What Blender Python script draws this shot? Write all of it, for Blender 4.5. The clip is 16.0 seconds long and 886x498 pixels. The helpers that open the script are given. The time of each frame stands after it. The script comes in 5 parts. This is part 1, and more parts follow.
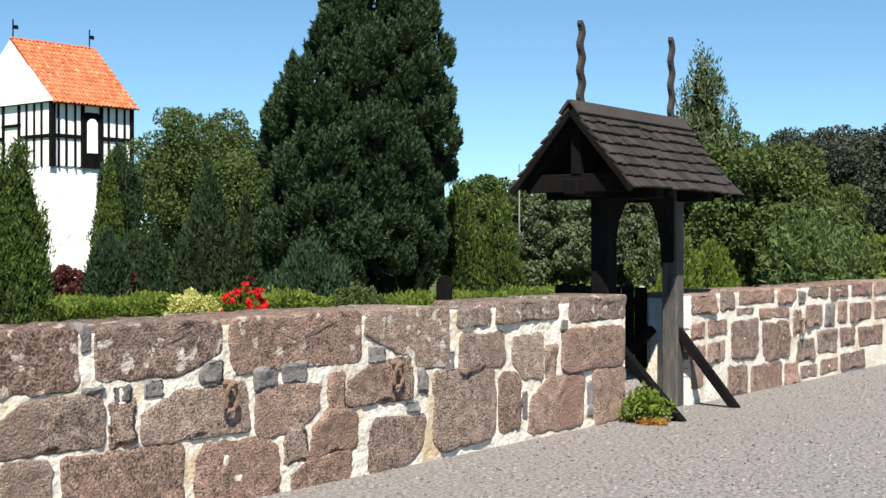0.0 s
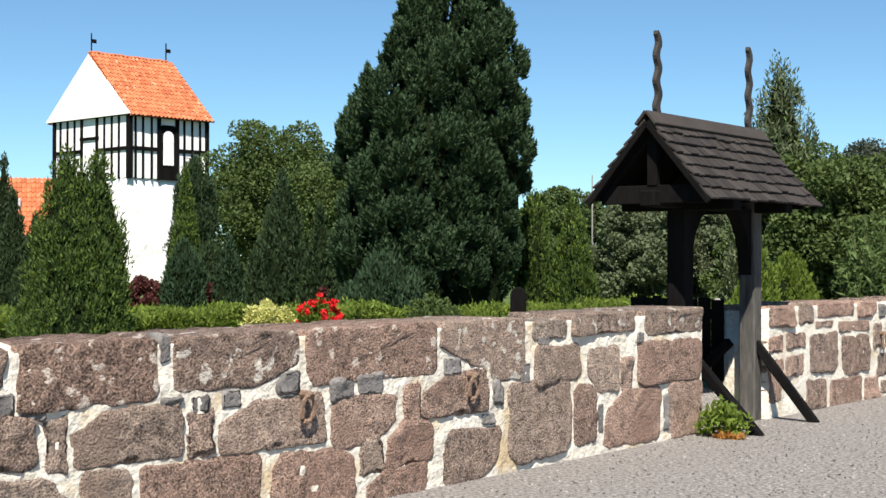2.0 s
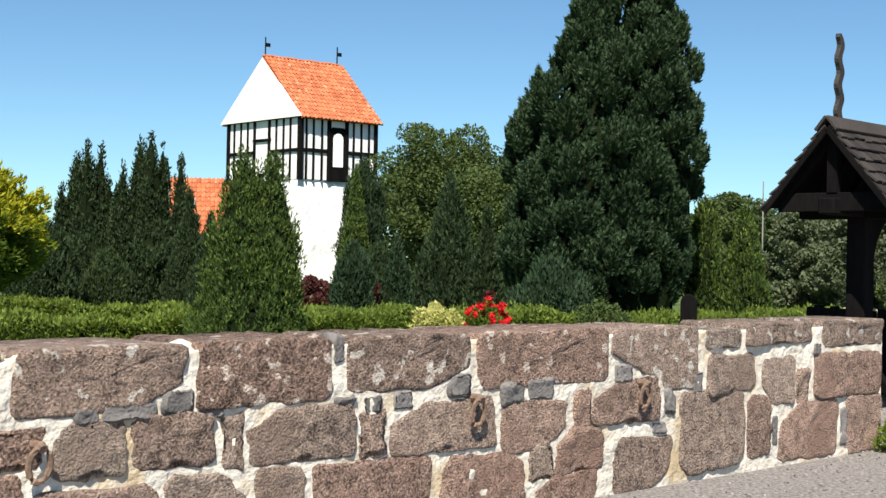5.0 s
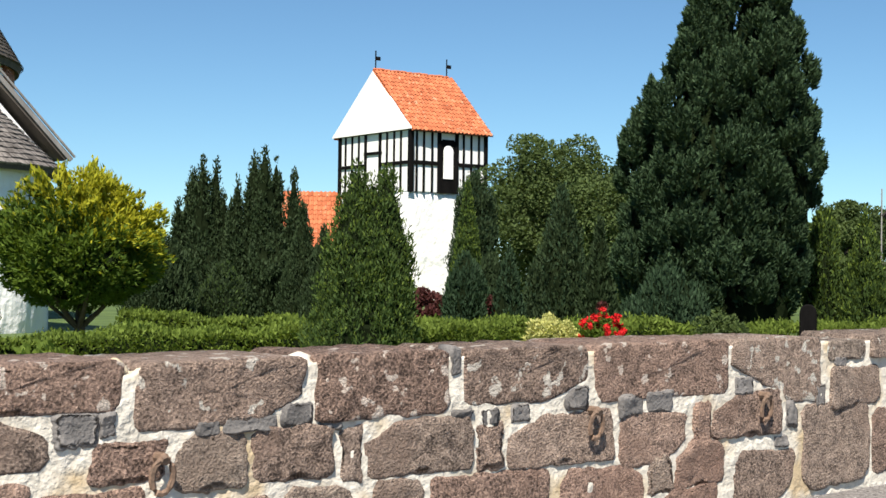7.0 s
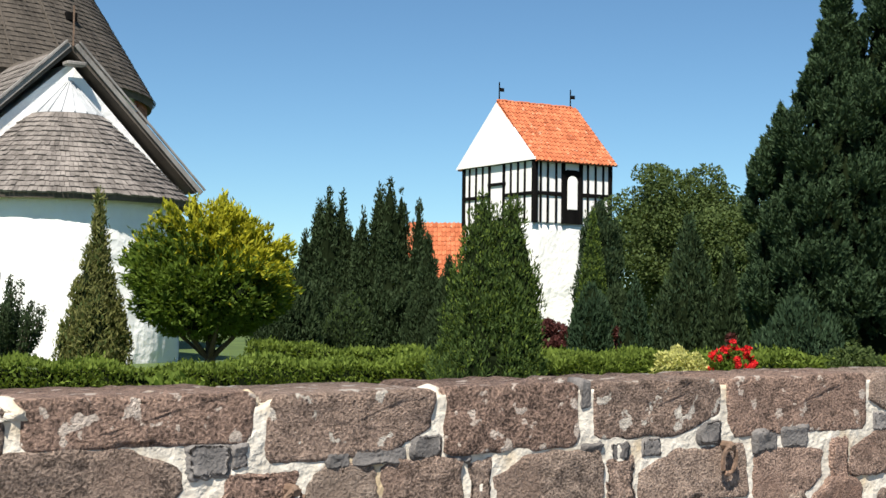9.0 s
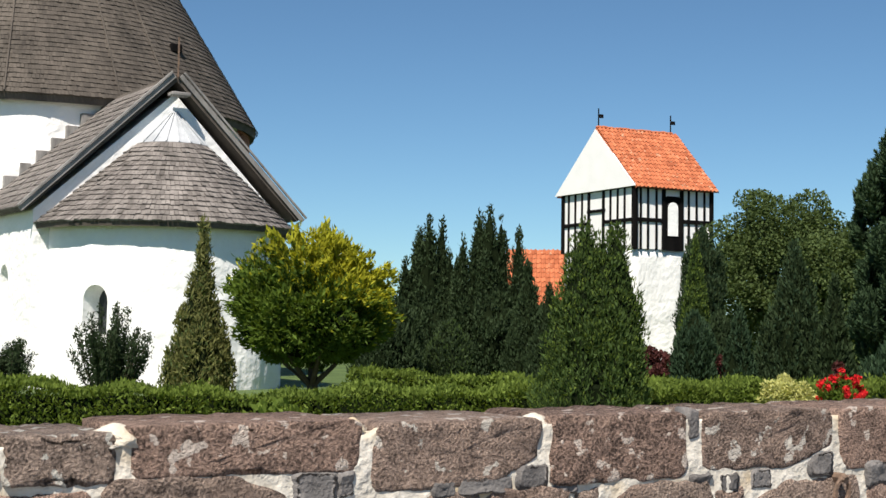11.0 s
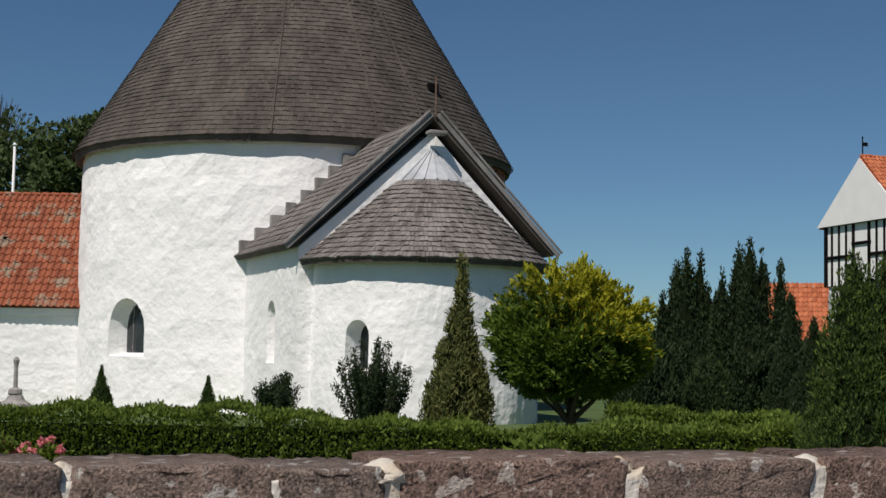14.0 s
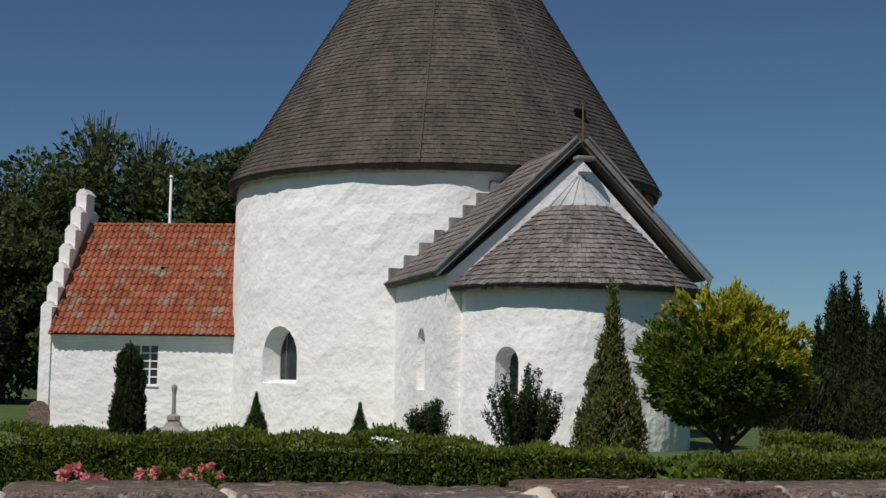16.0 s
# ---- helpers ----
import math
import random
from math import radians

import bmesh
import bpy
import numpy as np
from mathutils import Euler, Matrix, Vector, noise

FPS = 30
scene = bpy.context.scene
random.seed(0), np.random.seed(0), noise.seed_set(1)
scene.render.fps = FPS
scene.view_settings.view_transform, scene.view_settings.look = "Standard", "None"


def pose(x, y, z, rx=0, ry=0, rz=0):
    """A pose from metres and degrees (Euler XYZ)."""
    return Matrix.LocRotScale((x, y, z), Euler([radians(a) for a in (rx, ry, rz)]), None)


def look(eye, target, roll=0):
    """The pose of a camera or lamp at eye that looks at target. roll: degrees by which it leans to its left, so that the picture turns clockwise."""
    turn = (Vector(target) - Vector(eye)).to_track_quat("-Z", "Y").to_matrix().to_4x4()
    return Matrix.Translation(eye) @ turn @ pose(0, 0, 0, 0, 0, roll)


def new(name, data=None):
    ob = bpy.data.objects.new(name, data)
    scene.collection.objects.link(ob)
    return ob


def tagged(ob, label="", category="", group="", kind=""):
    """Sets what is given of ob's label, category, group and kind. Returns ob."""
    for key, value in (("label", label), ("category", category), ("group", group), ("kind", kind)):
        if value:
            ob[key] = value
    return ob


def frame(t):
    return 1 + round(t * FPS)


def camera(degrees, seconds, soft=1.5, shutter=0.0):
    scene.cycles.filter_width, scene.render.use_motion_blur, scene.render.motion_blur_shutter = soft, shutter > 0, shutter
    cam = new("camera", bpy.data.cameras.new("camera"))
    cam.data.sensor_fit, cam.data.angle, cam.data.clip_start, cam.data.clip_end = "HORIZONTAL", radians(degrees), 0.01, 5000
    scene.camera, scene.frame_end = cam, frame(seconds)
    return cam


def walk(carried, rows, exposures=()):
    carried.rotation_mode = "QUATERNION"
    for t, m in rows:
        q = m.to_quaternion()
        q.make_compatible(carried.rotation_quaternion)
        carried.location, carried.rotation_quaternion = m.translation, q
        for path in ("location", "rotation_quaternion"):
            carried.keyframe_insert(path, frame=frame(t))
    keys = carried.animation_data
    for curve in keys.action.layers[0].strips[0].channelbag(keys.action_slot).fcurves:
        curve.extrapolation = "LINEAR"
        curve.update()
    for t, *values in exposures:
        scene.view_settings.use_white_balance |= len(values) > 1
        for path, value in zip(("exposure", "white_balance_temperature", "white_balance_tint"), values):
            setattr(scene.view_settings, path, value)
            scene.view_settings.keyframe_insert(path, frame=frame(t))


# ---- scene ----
cam = camera(34.6, 16.0)
EYE = 1.6
# seconds, place of the eye, yaw to the left, pitch up, lean
ROWS = [
    (0.0, 0.000, -0.000, -0.000, 0.00, 0.00, -0.00),
    (0.5, -0.007, 0.004, 0.000, 0.62, 0.05, 0.18),
    (1.0, -0.014, 0.010, 0.000, 1.27, 0.20, 0.29),
    (1.5, -0.021, 0.016, -0.001, 1.96, 0.34, 0.15),
    (2.0, -0.029, 0.021, -0.002, 2.89, 0.47, 0.12),
    (2.5, -0.039, 0.025, -0.002, 3.79, 0.59, 0.24),
    (3.0, -0.052, 0.031, -0.001, 4.76, 0.61, 0.63),
    (3.5, -0.064, 0.040, -0.001, 5.80, 0.53, 0.76),
    (4.0, -0.074, 0.048, -0.001, 7.18, 0.45, 0.80),
    (4.5, -0.082, 0.056, -0.000, 8.38, 0.47, 1.00),
    (7.0, -0.134, 0.095, 0.002, 13.93, 0.93, 0.77),
    (7.5, -0.142, 0.103, 0.004, 15.16, 0.98, 0.66),
    (8.0, -0.151, 0.110, 0.006, 16.57, 1.26, 0.81),
    (8.5, -0.160, 0.116, 0.008, 17.77, 1.71, 1.03),
    (9.0, -0.170, 0.121, 0.009, 18.92, 2.10, 0.76),
    (11.5, -0.222, 0.136, 0.016, 24.29, 3.35, 0.89),
    (12.0, -0.231, 0.139, 0.018, 26.00, 3.44, 0.77),
    (12.5, -0.238, 0.140, 0.019, 27.78, 3.54, 0.59),
    (13.0, -0.245, 0.139, 0.021, 29.72, 3.74, 0.62),
    (13.5, -0.254, 0.138, 0.023, 31.38, 3.99, 0.80),
    (14.0, -0.264, 0.138, 0.025, 33.16, 4.35, 1.05),
    (14.5, -0.275, 0.138, 0.026, 34.80, 4.69, 1.19),
    (15.0, -0.284, 0.136, 0.027, 36.27, 5.09, 1.33),
    (15.5, -0.285, 0.123, 0.029, 37.72, 5.33, 1.11),
    (16.0, -0.277, 0.096, 0.034, 39.12, 5.30, 0.95),
]


def stand(x, y, z, yaw, pitch, lean):
    ahead = Vector((-math.sin(radians(yaw)) * math.cos(radians(pitch)), math.cos(radians(yaw)) * math.cos(radians(pitch)), math.sin(radians(pitch))))
    eye = Vector((x, y, EYE + z))
    return look(eye, eye + ahead, lean)


EXPOSURES = [(0.0, 0.99, 6750, 11), (4.5, 0.92, 6800, 11), (9.0, 0.76, 6800, 11), (11.5, 0.44, 6750, 13), (12.5, 0.13, 6650, 14), (14.5, -0.38, 6600, 15), (16.0, -0.50, 6600, 15)]
walk(cam, [(t, stand(*row)) for t, *row in ROWS], EXPOSURES)

# ---------------------------------------------------------------- light
SUN = Vector((0.06, -0.998, 0.0)).normalized() * math.cos(radians(53)) + Vector((0, 0, math.sin(radians(53))))
world = bpy.data.worlds.new("sky")
scene.world = world
world.use_nodes = True
wn = world.node_tree
wn.nodes.clear()
sky = wn.nodes.new("ShaderNodeTexSky")
sky.sky_type = "NISHITA"
sky.sun_disc = False
sky.sun_elevation = radians(53)
sky.altitude = 1500
sky.sun_rotation = math.atan2(SUN.x, SUN.y)
sky.air_density, sky.dust_density, sky.ozone_density = 0.9, 0.0, 1.5
bg = wn.nodes.new("ShaderNodeBackground")
bg.inputs["Strength"].default_value = 0.067
wo = wn.nodes.new("ShaderNodeOutputWorld")
tint = wn.nodes.new("ShaderNodeMix")
tint.data_type, tint.blend_type = "RGBA", "MULTIPLY"
tint.inputs[0].default_value, tint.inputs[7].default_value = 1.0, (0.655, 0.925, 1.04, 1)
wn.links.new(sky.outputs[0], tint.inputs[6])
wn.links.new(tint.outputs[2], bg.inputs[0])
wn.links.new(bg.outputs[0], wo.inputs[0])
sun_data = bpy.data.lights.new("sun", "SUN")
sun_data.energy, sun_data.angle, sun_data.color = 4.95, radians(0.53), (1.0, 0.955, 0.87)
sun = new("sun", sun_data)
sun.matrix_world = look(SUN * 200, (0, 0, 0))


# ---------------------------------------------------------------- materials
def material(name, dark, light, scale=4.0, rough=0.85, bump=0.3, fine=40.0, island=0.0, per_object=0.0, detail=6.0, spec=0.3, stretch=(1, 1, 1), bump_distance=0.02, patch=None, grain=0.5, contrast=0.0, hues=None, fine_mix=0.5):
    """A surface whose colour wanders between two tones at two scales, with relief."""
    m = bpy.data.materials.new(name)
    m.use_nodes = True
    nt = m.node_tree
    bsdf = nt.nodes["Principled BSDF"]
    bsdf.inputs["Roughness"].default_value = rough
    bsdf.inputs["Specular IOR Level"].default_value = spec
    co = nt.nodes.new("ShaderNodeTexCoord")
    mp = nt.nodes.new("ShaderNodeMapping")
    mp.inputs["Scale"].default_value = stretch
    nt.links.new(co.outputs["Object"], mp.inputs[0])
    n1 = nt.nodes.new("ShaderNodeTexNoise")
    n1.inputs["Scale"].default_value, n1.inputs["Detail"].default_value = scale, detail
    n1.inputs["Roughness"].default_value = grain
    n2 = nt.nodes.new("ShaderNodeTexNoise")
    n2.inputs["Scale"].default_value, n2.inputs["Detail"].default_value = fine, 4
    nt.links.new(mp.outputs[0], n1.inputs["Vector"])
    nt.links.new(mp.outputs[0], n2.inputs["Vector"])
    mix = nt.nodes.new("ShaderNodeMath")
    mix.operation = "MULTIPLY_ADD"
    nt.links.new(n2.outputs[0], mix.inputs[0])
    mix.inputs[1].default_value = fine_mix
    nt.links.new(n1.outputs[0], mix.inputs[2])
    last = mix
    source = None
    if island:
        source = nt.nodes.new("ShaderNodeNewGeometry").outputs["Random Per Island"]
    if per_object:
        source = nt.nodes.new("ShaderNodeObjectInfo").outputs["Random"]
    if source:
        add = nt.nodes.new("ShaderNodeMath")
        add.operation = "MULTIPLY_ADD"
        nt.links.new(source, add.inputs[0])
        add.inputs[1].default_value = island or per_object
        nt.links.new(last.outputs[0], add.inputs[2])
        last = add
    top = 1.0 + (island or per_object)
    ramp = nt.nodes.new("ShaderNodeMapRange")
    ramp.inputs["From Min"].default_value, ramp.inputs["From Max"].default_value = 0.45, top + 0.02
    if contrast:
        mid = 0.5 + fine_mix / 2 + (island or per_object) / 2
        ramp.inputs["From Min"].default_value, ramp.inputs["From Max"].default_value = mid - contrast, mid + contrast
    nt.links.new(last.outputs[0], ramp.inputs["Value"])
    col = nt.nodes.new("ShaderNodeMix")
    col.data_type = "RGBA"
    col.inputs[6].default_value, col.inputs[7].default_value = (*dark, 1), (*light, 1)
    nt.links.new(ramp.outputs[0], col.inputs[0])
    out = col.outputs[2]
    if patch:  # blotches with a shape of their own: colour, scale, threshold, softness
        pc, ps, pt, pw = patch
        n3 = nt.nodes.new("ShaderNodeTexNoise")
        n3.inputs["Scale"].default_value, n3.inputs["Detail"].default_value = ps, 5
        nt.links.new(mp.outputs[0], n3.inputs["Vector"])
        pr = nt.nodes.new("ShaderNodeMapRange")
        pr.inputs["From Min"].default_value, pr.inputs["From Max"].default_value = pt, pt + pw
        nt.links.new(n3.outputs[0], pr.inputs["Value"])
        c2 = nt.nodes.new("ShaderNodeMix")
        c2.data_type = "RGBA"
        nt.links.new(pr.outputs[0], c2.inputs[0])
        nt.links.new(out, c2.inputs[6])
        c2.inputs[7].default_value = (*pc, 1)
        out = c2.outputs[2]
    if hues:  # each piece leans to one of two tints
        wn_ = nt.nodes.new("ShaderNodeTexWhiteNoise")
        wn_.noise_dimensions = "1D"
        nt.links.new(nt.nodes.new("ShaderNodeObjectInfo").outputs["Random"], wn_.inputs["W"])
        pick = nt.nodes.new("ShaderNodeMix")
        pick.data_type = "RGBA"
        nt.links.new(wn_.outputs["Value"], pick.inputs[0])
        pick.inputs[6].default_value, pick.inputs[7].default_value = (*hues[0], 1), (*hues[1], 1)
        c3 = nt.nodes.new("ShaderNodeMix")
        c3.data_type, c3.blend_type = "RGBA", "MULTIPLY"
        c3.inputs[0].default_value = 1.0
        nt.links.new(out, c3.inputs[6])
        nt.links.new(pick.outputs[2], c3.inputs[7])
        out = c3.outputs[2]
    nt.links.new(out, bsdf.inputs["Base Color"])
    if bump:
        bp = nt.nodes.new("ShaderNodeBump")
        bp.inputs["Strength"].default_value, bp.inputs["Distance"].default_value = bump, bump_distance
        nt.links.new(mix.outputs[0], bp.inputs["Height"])
        nt.links.new(bp.outputs[0], bsdf.inputs["Normal"])
    return m


def foliage(name, dark, light, glow=0.25):
    """Leaves: each one has its own tone, and lets some light through."""
    m = material(name, dark, light, scale=1.2, rough=0.7, bump=0, fine=6.0, island=0.7, spec=0.12)
    nt = m.node_tree
    bsdf, out = nt.nodes["Principled BSDF"], nt.nodes["Material Output"]
    tr = nt.nodes.new("ShaderNodeBsdfTranslucent")
    tr.inputs[0].default_value = (light[0] * 1.3, light[1] * 1.3, light[2] * 0.7, 1)
    ms = nt.nodes.new("ShaderNodeMixShader")
    ms.inputs[0].default_value = glow
    nt.links.new(bsdf.outputs[0], ms.inputs[1])
    nt.links.new(tr.outputs[0], ms.inputs[2])
    nt.links.new(ms.outputs[0], out.inputs[0])
    return m


M_GRAVEL = material("gravel", (0.085, 0.079, 0.076), (0.345, 0.322, 0.307), scale=30, fine=90, bump=1.0, bump_distance=0.03, rough=0.95, detail=2, contrast=0.22)
M_LAWN = material("lawn", (0.035, 0.06, 0.015), (0.10, 0.15, 0.04), scale=0.8, fine=30, bump=0.5, rough=0.9)
M_LIME = material("limewash", (0.83, 0.83, 0.815), (0.92, 0.92, 0.905), scale=1.1, fine=4.5, bump=0.8, bump_distance=0.10, rough=0.9, spec=0.2)
M_LIME_EVEN = material("even_limewash", (0.80, 0.80, 0.785), (0.88, 0.88, 0.865), scale=1.1, fine=9, bump=0.3, bump_distance=0.02, rough=0.9, spec=0.2)
M_TAR = material("tarred_timber", (0.002, 0.002, 0.0022), (0.010, 0.009, 0.009), scale=2, fine=30, stretch=(1, 1, 0.25), bump=0.4, rough=0.9, spec=0.06)
# Near-black tone stands in for the shade inside crowns and hedges.
M_SHADE = material("inner_shade", (0.004, 0.007, 0.003), (0.014, 0.02, 0.009), scale=3, fine=20, rough=1.0, spec=0.0, bump=0.5)
M_TILE = material("clay_tile", (0.26, 0.065, 0.025), (0.56, 0.185, 0.085), scale=1.2, fine=14, island=0.6, bump=0.3, rough=0.8, patch=((0.46, 0.27, 0.17), 3.5, 0.60, 0.1))
M_OLDTILE = material("mossy_clay_tile", (0.15, 0.042, 0.022), (0.40, 0.125, 0.062), scale=1.1, fine=9, island=0.4, bump=0.4, rough=0.9, patch=((0.26, 0.20, 0.145), 2.2, 0.54, 0.10))
M_SHINGLE = material("oak_shingle", (0.045, 0.039, 0.035), (0.31, 0.28, 0.258), scale=2.4, fine=26, stretch=(1, 1, 0.22), island=0.28, bump=0.4, rough=0.85)
M_SHINGLE_DARK = material("old_oak_shingle", (0.030, 0.026, 0.022), (0.140, 0.119, 0.100), scale=1.4, fine=22, stretch=(1, 1, 0.2), island=0.22, bump=0.4, rough=0.9)
M_LEAD = material("lead", (0.30, 0.32, 0.34), (0.52, 0.54, 0.56), scale=2, fine=20, rough=0.5, bump=0.2)
M_OLDWOOD = material("weathered_board", (0.12, 0.115, 0.11), (0.34, 0.325, 0.31), scale=2, fine=25, stretch=(1, 1, 0.3), bump=0.4)
M_BARK = material("bark", (0.03, 0.022, 0.016), (0.10, 0.075, 0.055), scale=5, fine=40, stretch=(1, 1, 0.3), bump=0.8)
M_STONE = material("granite", (0.082, 0.060, 0.051), (0.62, 0.475, 0.395), scale=11.0, fine=70, per_object=0.14, bump=1.0, bump_distance=0.06, rough=0.9, detail=15, grain=0.76, contrast=0.23, fine_mix=0.95, patch=((0.30, 0.215, 0.175), 1.7, 0.52, 0.16), hues=((1.08, 0.95, 0.90), (0.94, 0.99, 0.98)))
M_LICHEN = material("lichened_granite", (0.062, 0.045, 0.038), (0.55, 0.42, 0.35), scale=11.0, fine=70, per_object=0.14, bump=1.0, bump_distance=0.06, rough=0.9, detail=15, grain=0.76, contrast=0.23, fine_mix=0.95, patch=((0.68, 0.65, 0.60), 9.0, 0.605, 0.025), hues=((1.04, 0.93, 0.88), (0.92, 0.97, 0.96)))
M_FILLER = material("dark_granite", (0.05, 0.047, 0.047), (0.25, 0.235, 0.225), scale=8.0, fine=60, per_object=0.35, bump=0.9, bump_distance=0.02, rough=0.9, detail=12)
M_MORTAR = material("lime_mortar", (0.45, 0.405, 0.33), (0.83, 0.785, 0.70), scale=3.5, fine=26, bump=0.9, bump_distance=0.035, rough=0.95, grain=0.6, contrast=0.34, patch=((0.50, 0.39, 0.25), 2.1, 0.54, 0.12))
M_BRICK = material("old_brick", (0.17, 0.055, 0.035), (0.40, 0.17, 0.11), scale=3, fine=25, island=0.6, bump=0.4, rough=0.9)
M_IRON = material("rusty_iron", (0.07, 0.05, 0.038), (0.26, 0.17, 0.12), scale=20, fine=90, bump=0.3, rough=0.7)
M_GLASS = material("dark_glass", (0.012, 0.014, 0.016), (0.03, 0.034, 0.038), scale=1, fine=3, bump=0, rough=0.08, spec=0.6)
M_PAINT = material("white_paint", (0.72, 0.72, 0.7), (0.82, 0.82, 0.8), scale=3, fine=20, bump=0.1, rough=0.6)
M_GREYSTONE = material("grey_stone", (0.16, 0.15, 0.14), (0.36, 0.34, 0.32), scale=4, fine=30, bump=0.5)

F_FIR = foliage("dark_fir", (0.010, 0.025, 0.012), (0.056, 0.094, 0.044), 0.10)
F_THUJA = foliage("thuja", (0.025, 0.046, 0.012), (0.068, 0.110, 0.030), 0.2)
F_LIGHT = foliage("light_thuja", (0.045, 0.075, 0.012), (0.19, 0.26, 0.05), 0.3)
F_YEW = foliage("yew", (0.015, 0.028, 0.012), (0.040, 0.063, 0.026), 0.12)
F_BLUE = foliage("blue_juniper", (0.010, 0.024, 0.012), (0.042, 0.075, 0.037), 0.1)
F_TREE = foliage("broadleaf", (0.026, 0.045, 0.014), (0.102, 0.142, 0.048), 0.22)
F_FAR = foliage("dark_broadleaf", (0.026, 0.044, 0.016), (0.086, 0.122, 0.048), 0.2)
F_COPPER = foliage("dark_copper", (0.018, 0.024, 0.017), (0.070, 0.084, 0.064), 0.15)
F_HEDGE = foliage("box_hedge", (0.042, 0.069, 0.012), (0.175, 0.240, 0.044), 0.25)
F_GOLD = foliage("golden_yew", (0.11, 0.14, 0.012), (0.46, 0.43, 0.035), 0.25)
F_OLIVE = foliage("olive_juniper", (0.060, 0.068, 0.022), (0.22, 0.225, 0.080), 0.2)
F_GREEN = foliage("bush_green", (0.020, 0.046, 0.008), (0.125, 0.185, 0.026), 0.22)
F_RED = foliage("barberry", (0.042, 0.015, 0.014), (0.13, 0.046, 0.043), 0.15)
F_CREAM = foliage("variegated", (0.22, 0.24, 0.06), (0.62, 0.60, 0.25), 0.2)
F_ROSE = foliage("red_petal", (0.42, 0.008, 0.012), (0.75, 0.035, 0.04), 0.2)
F_PINK = foliage("pink_petal", (0.55, 0.10, 0.14), (0.8, 0.35, 0.38), 0.2)
F_WILLOW = foliage("willow_leaf", (0.026, 0.048, 0.014), (0.125, 0.180, 0.062), 0.2)
F_LARCH = foliage("grey_green_needles", (0.034, 0.050, 0.028), (0.145, 0.175, 0.098), 0.2)
F_DRY = foliage("dry_leaf", (0.18, 0.08, 0.02), (0.4, 0.2, 0.06), 0.2)


# ---------------------------------------------------------------- builders
def mesh_object(name, verts, faces, mat, parent=None, label="", smooth=False):
    me = bpy.data.meshes.new(name)
    me.from_pydata([tuple(v) for v in verts], [], [tuple(f) for f in faces])
    me.materials.append(mat)
    if smooth:
        me.shade_smooth()
    ob = new(name, me)
    if parent:
        ob.parent = parent
    if label:
        tagged(ob, label=label)
    return ob


def part(name, bm, mat, parent=None, label="", smooth=False):
    me = bpy.data.meshes.new(name)
    bm.to_mesh(me)
    bm.free()
    me.materials.append(mat)
    if smooth:
        me.shade_smooth()
    ob = new(name, me)
    if parent:
        ob.parent = parent
    if label:
        tagged(ob, label=label)
    return ob


def thing(name, m, label, category, group="", kind=""):
    ob = new(name)
    ob.matrix_world = m
    ob.empty_display_size = 0.2
    return tagged(ob, label, category, group, kind)


def box(bm, x0, x1, y0, y1, z0, z1, bevel=0.0, m=None):
    made = bmesh.ops.create_cube(bm, size=1.0, matrix=Matrix.Translation(((x0 + x1) / 2, (y0 + y1) / 2, (z0 + z1) / 2)) @ Matrix.Diagonal((x1 - x0, y1 - y0, z1 - z0, 1)))
    if bevel:
        edges = {e for v in made["verts"] for e in v.link_edges}
        made = bmesh.ops.bevel(bm, geom=list(edges), offset=bevel, segments=1, affect="EDGES")
    if m:
        bmesh.ops.transform(bm, matrix=m, verts=list({v for v in made["verts"]}))
    return bm


def boxed(*a, **k):
    return box(bmesh.new(), *a, **k)


def beam(a, b, w, h, bevel=0.008, up=(0, 0, 1)):
    """A squared timber from a to b."""
    a, b = Vector(a), Vector(b)
    d = b - a
    y = d.normalized()
    x = y.cross(Vector(up))
    x = Vector((1, 0, 0)) if x.length < 1e-4 else x.normalized()
    z = x.cross(y)
    m = Matrix((x, y, z)).transposed().to_4x4()
    m.translation = a
    bm = bmesh.new()
    box(bm, -w / 2, w / 2, 0, d.length, -h / 2, h / 2, bevel)
    bmesh.ops.transform(bm, matrix=m, verts=bm.verts)
    return bm


def revolve(profile, a0, a1, n, closed=False):
    """Vertices and faces of a profile of (radius, z) turned about z."""
    verts, faces = [], []
    for i in range(n + 1):
        a = a0 + (a1 - a0) * i / n
        for r, z in profile:
            verts.append((r * math.cos(a), r * math.sin(a), z))
    k = len(profile)
    for i in range(n):
        for j in range(k - 1):
            faces.append((i * k + j, (i + 1) * k + j, (i + 1) * k + j + 1, i * k + j + 1))
    return verts, faces


def tube(points, radii, sides=8):
    """A tapered round limb along a line of points."""
    verts, faces = [], []
    pts = [Vector(p) for p in points]
    for i, p in enumerate(pts):
        d = (pts[min(i + 1, len(pts) - 1)] - pts[max(i - 1, 0)]).normalized()
        x = d.orthogonal().normalized()
        y = d.cross(x)
        for k in range(sides):
            a = 2 * math.pi * k / sides
            verts.append(p + (x * math.cos(a) + y * math.sin(a)) * radii[i])
    for i in range(len(pts) - 1):
        for k in range(sides):
            faces.append((i * sides + k, i * sides + (k + 1) % sides, (i + 1) * sides + (k + 1) % sides, (i + 1) * sides + k))
    faces.append(tuple(range(sides))[::-1])
    faces.append(tuple(range((len(pts) - 1) * sides, len(pts) * sides)))
    return verts, faces


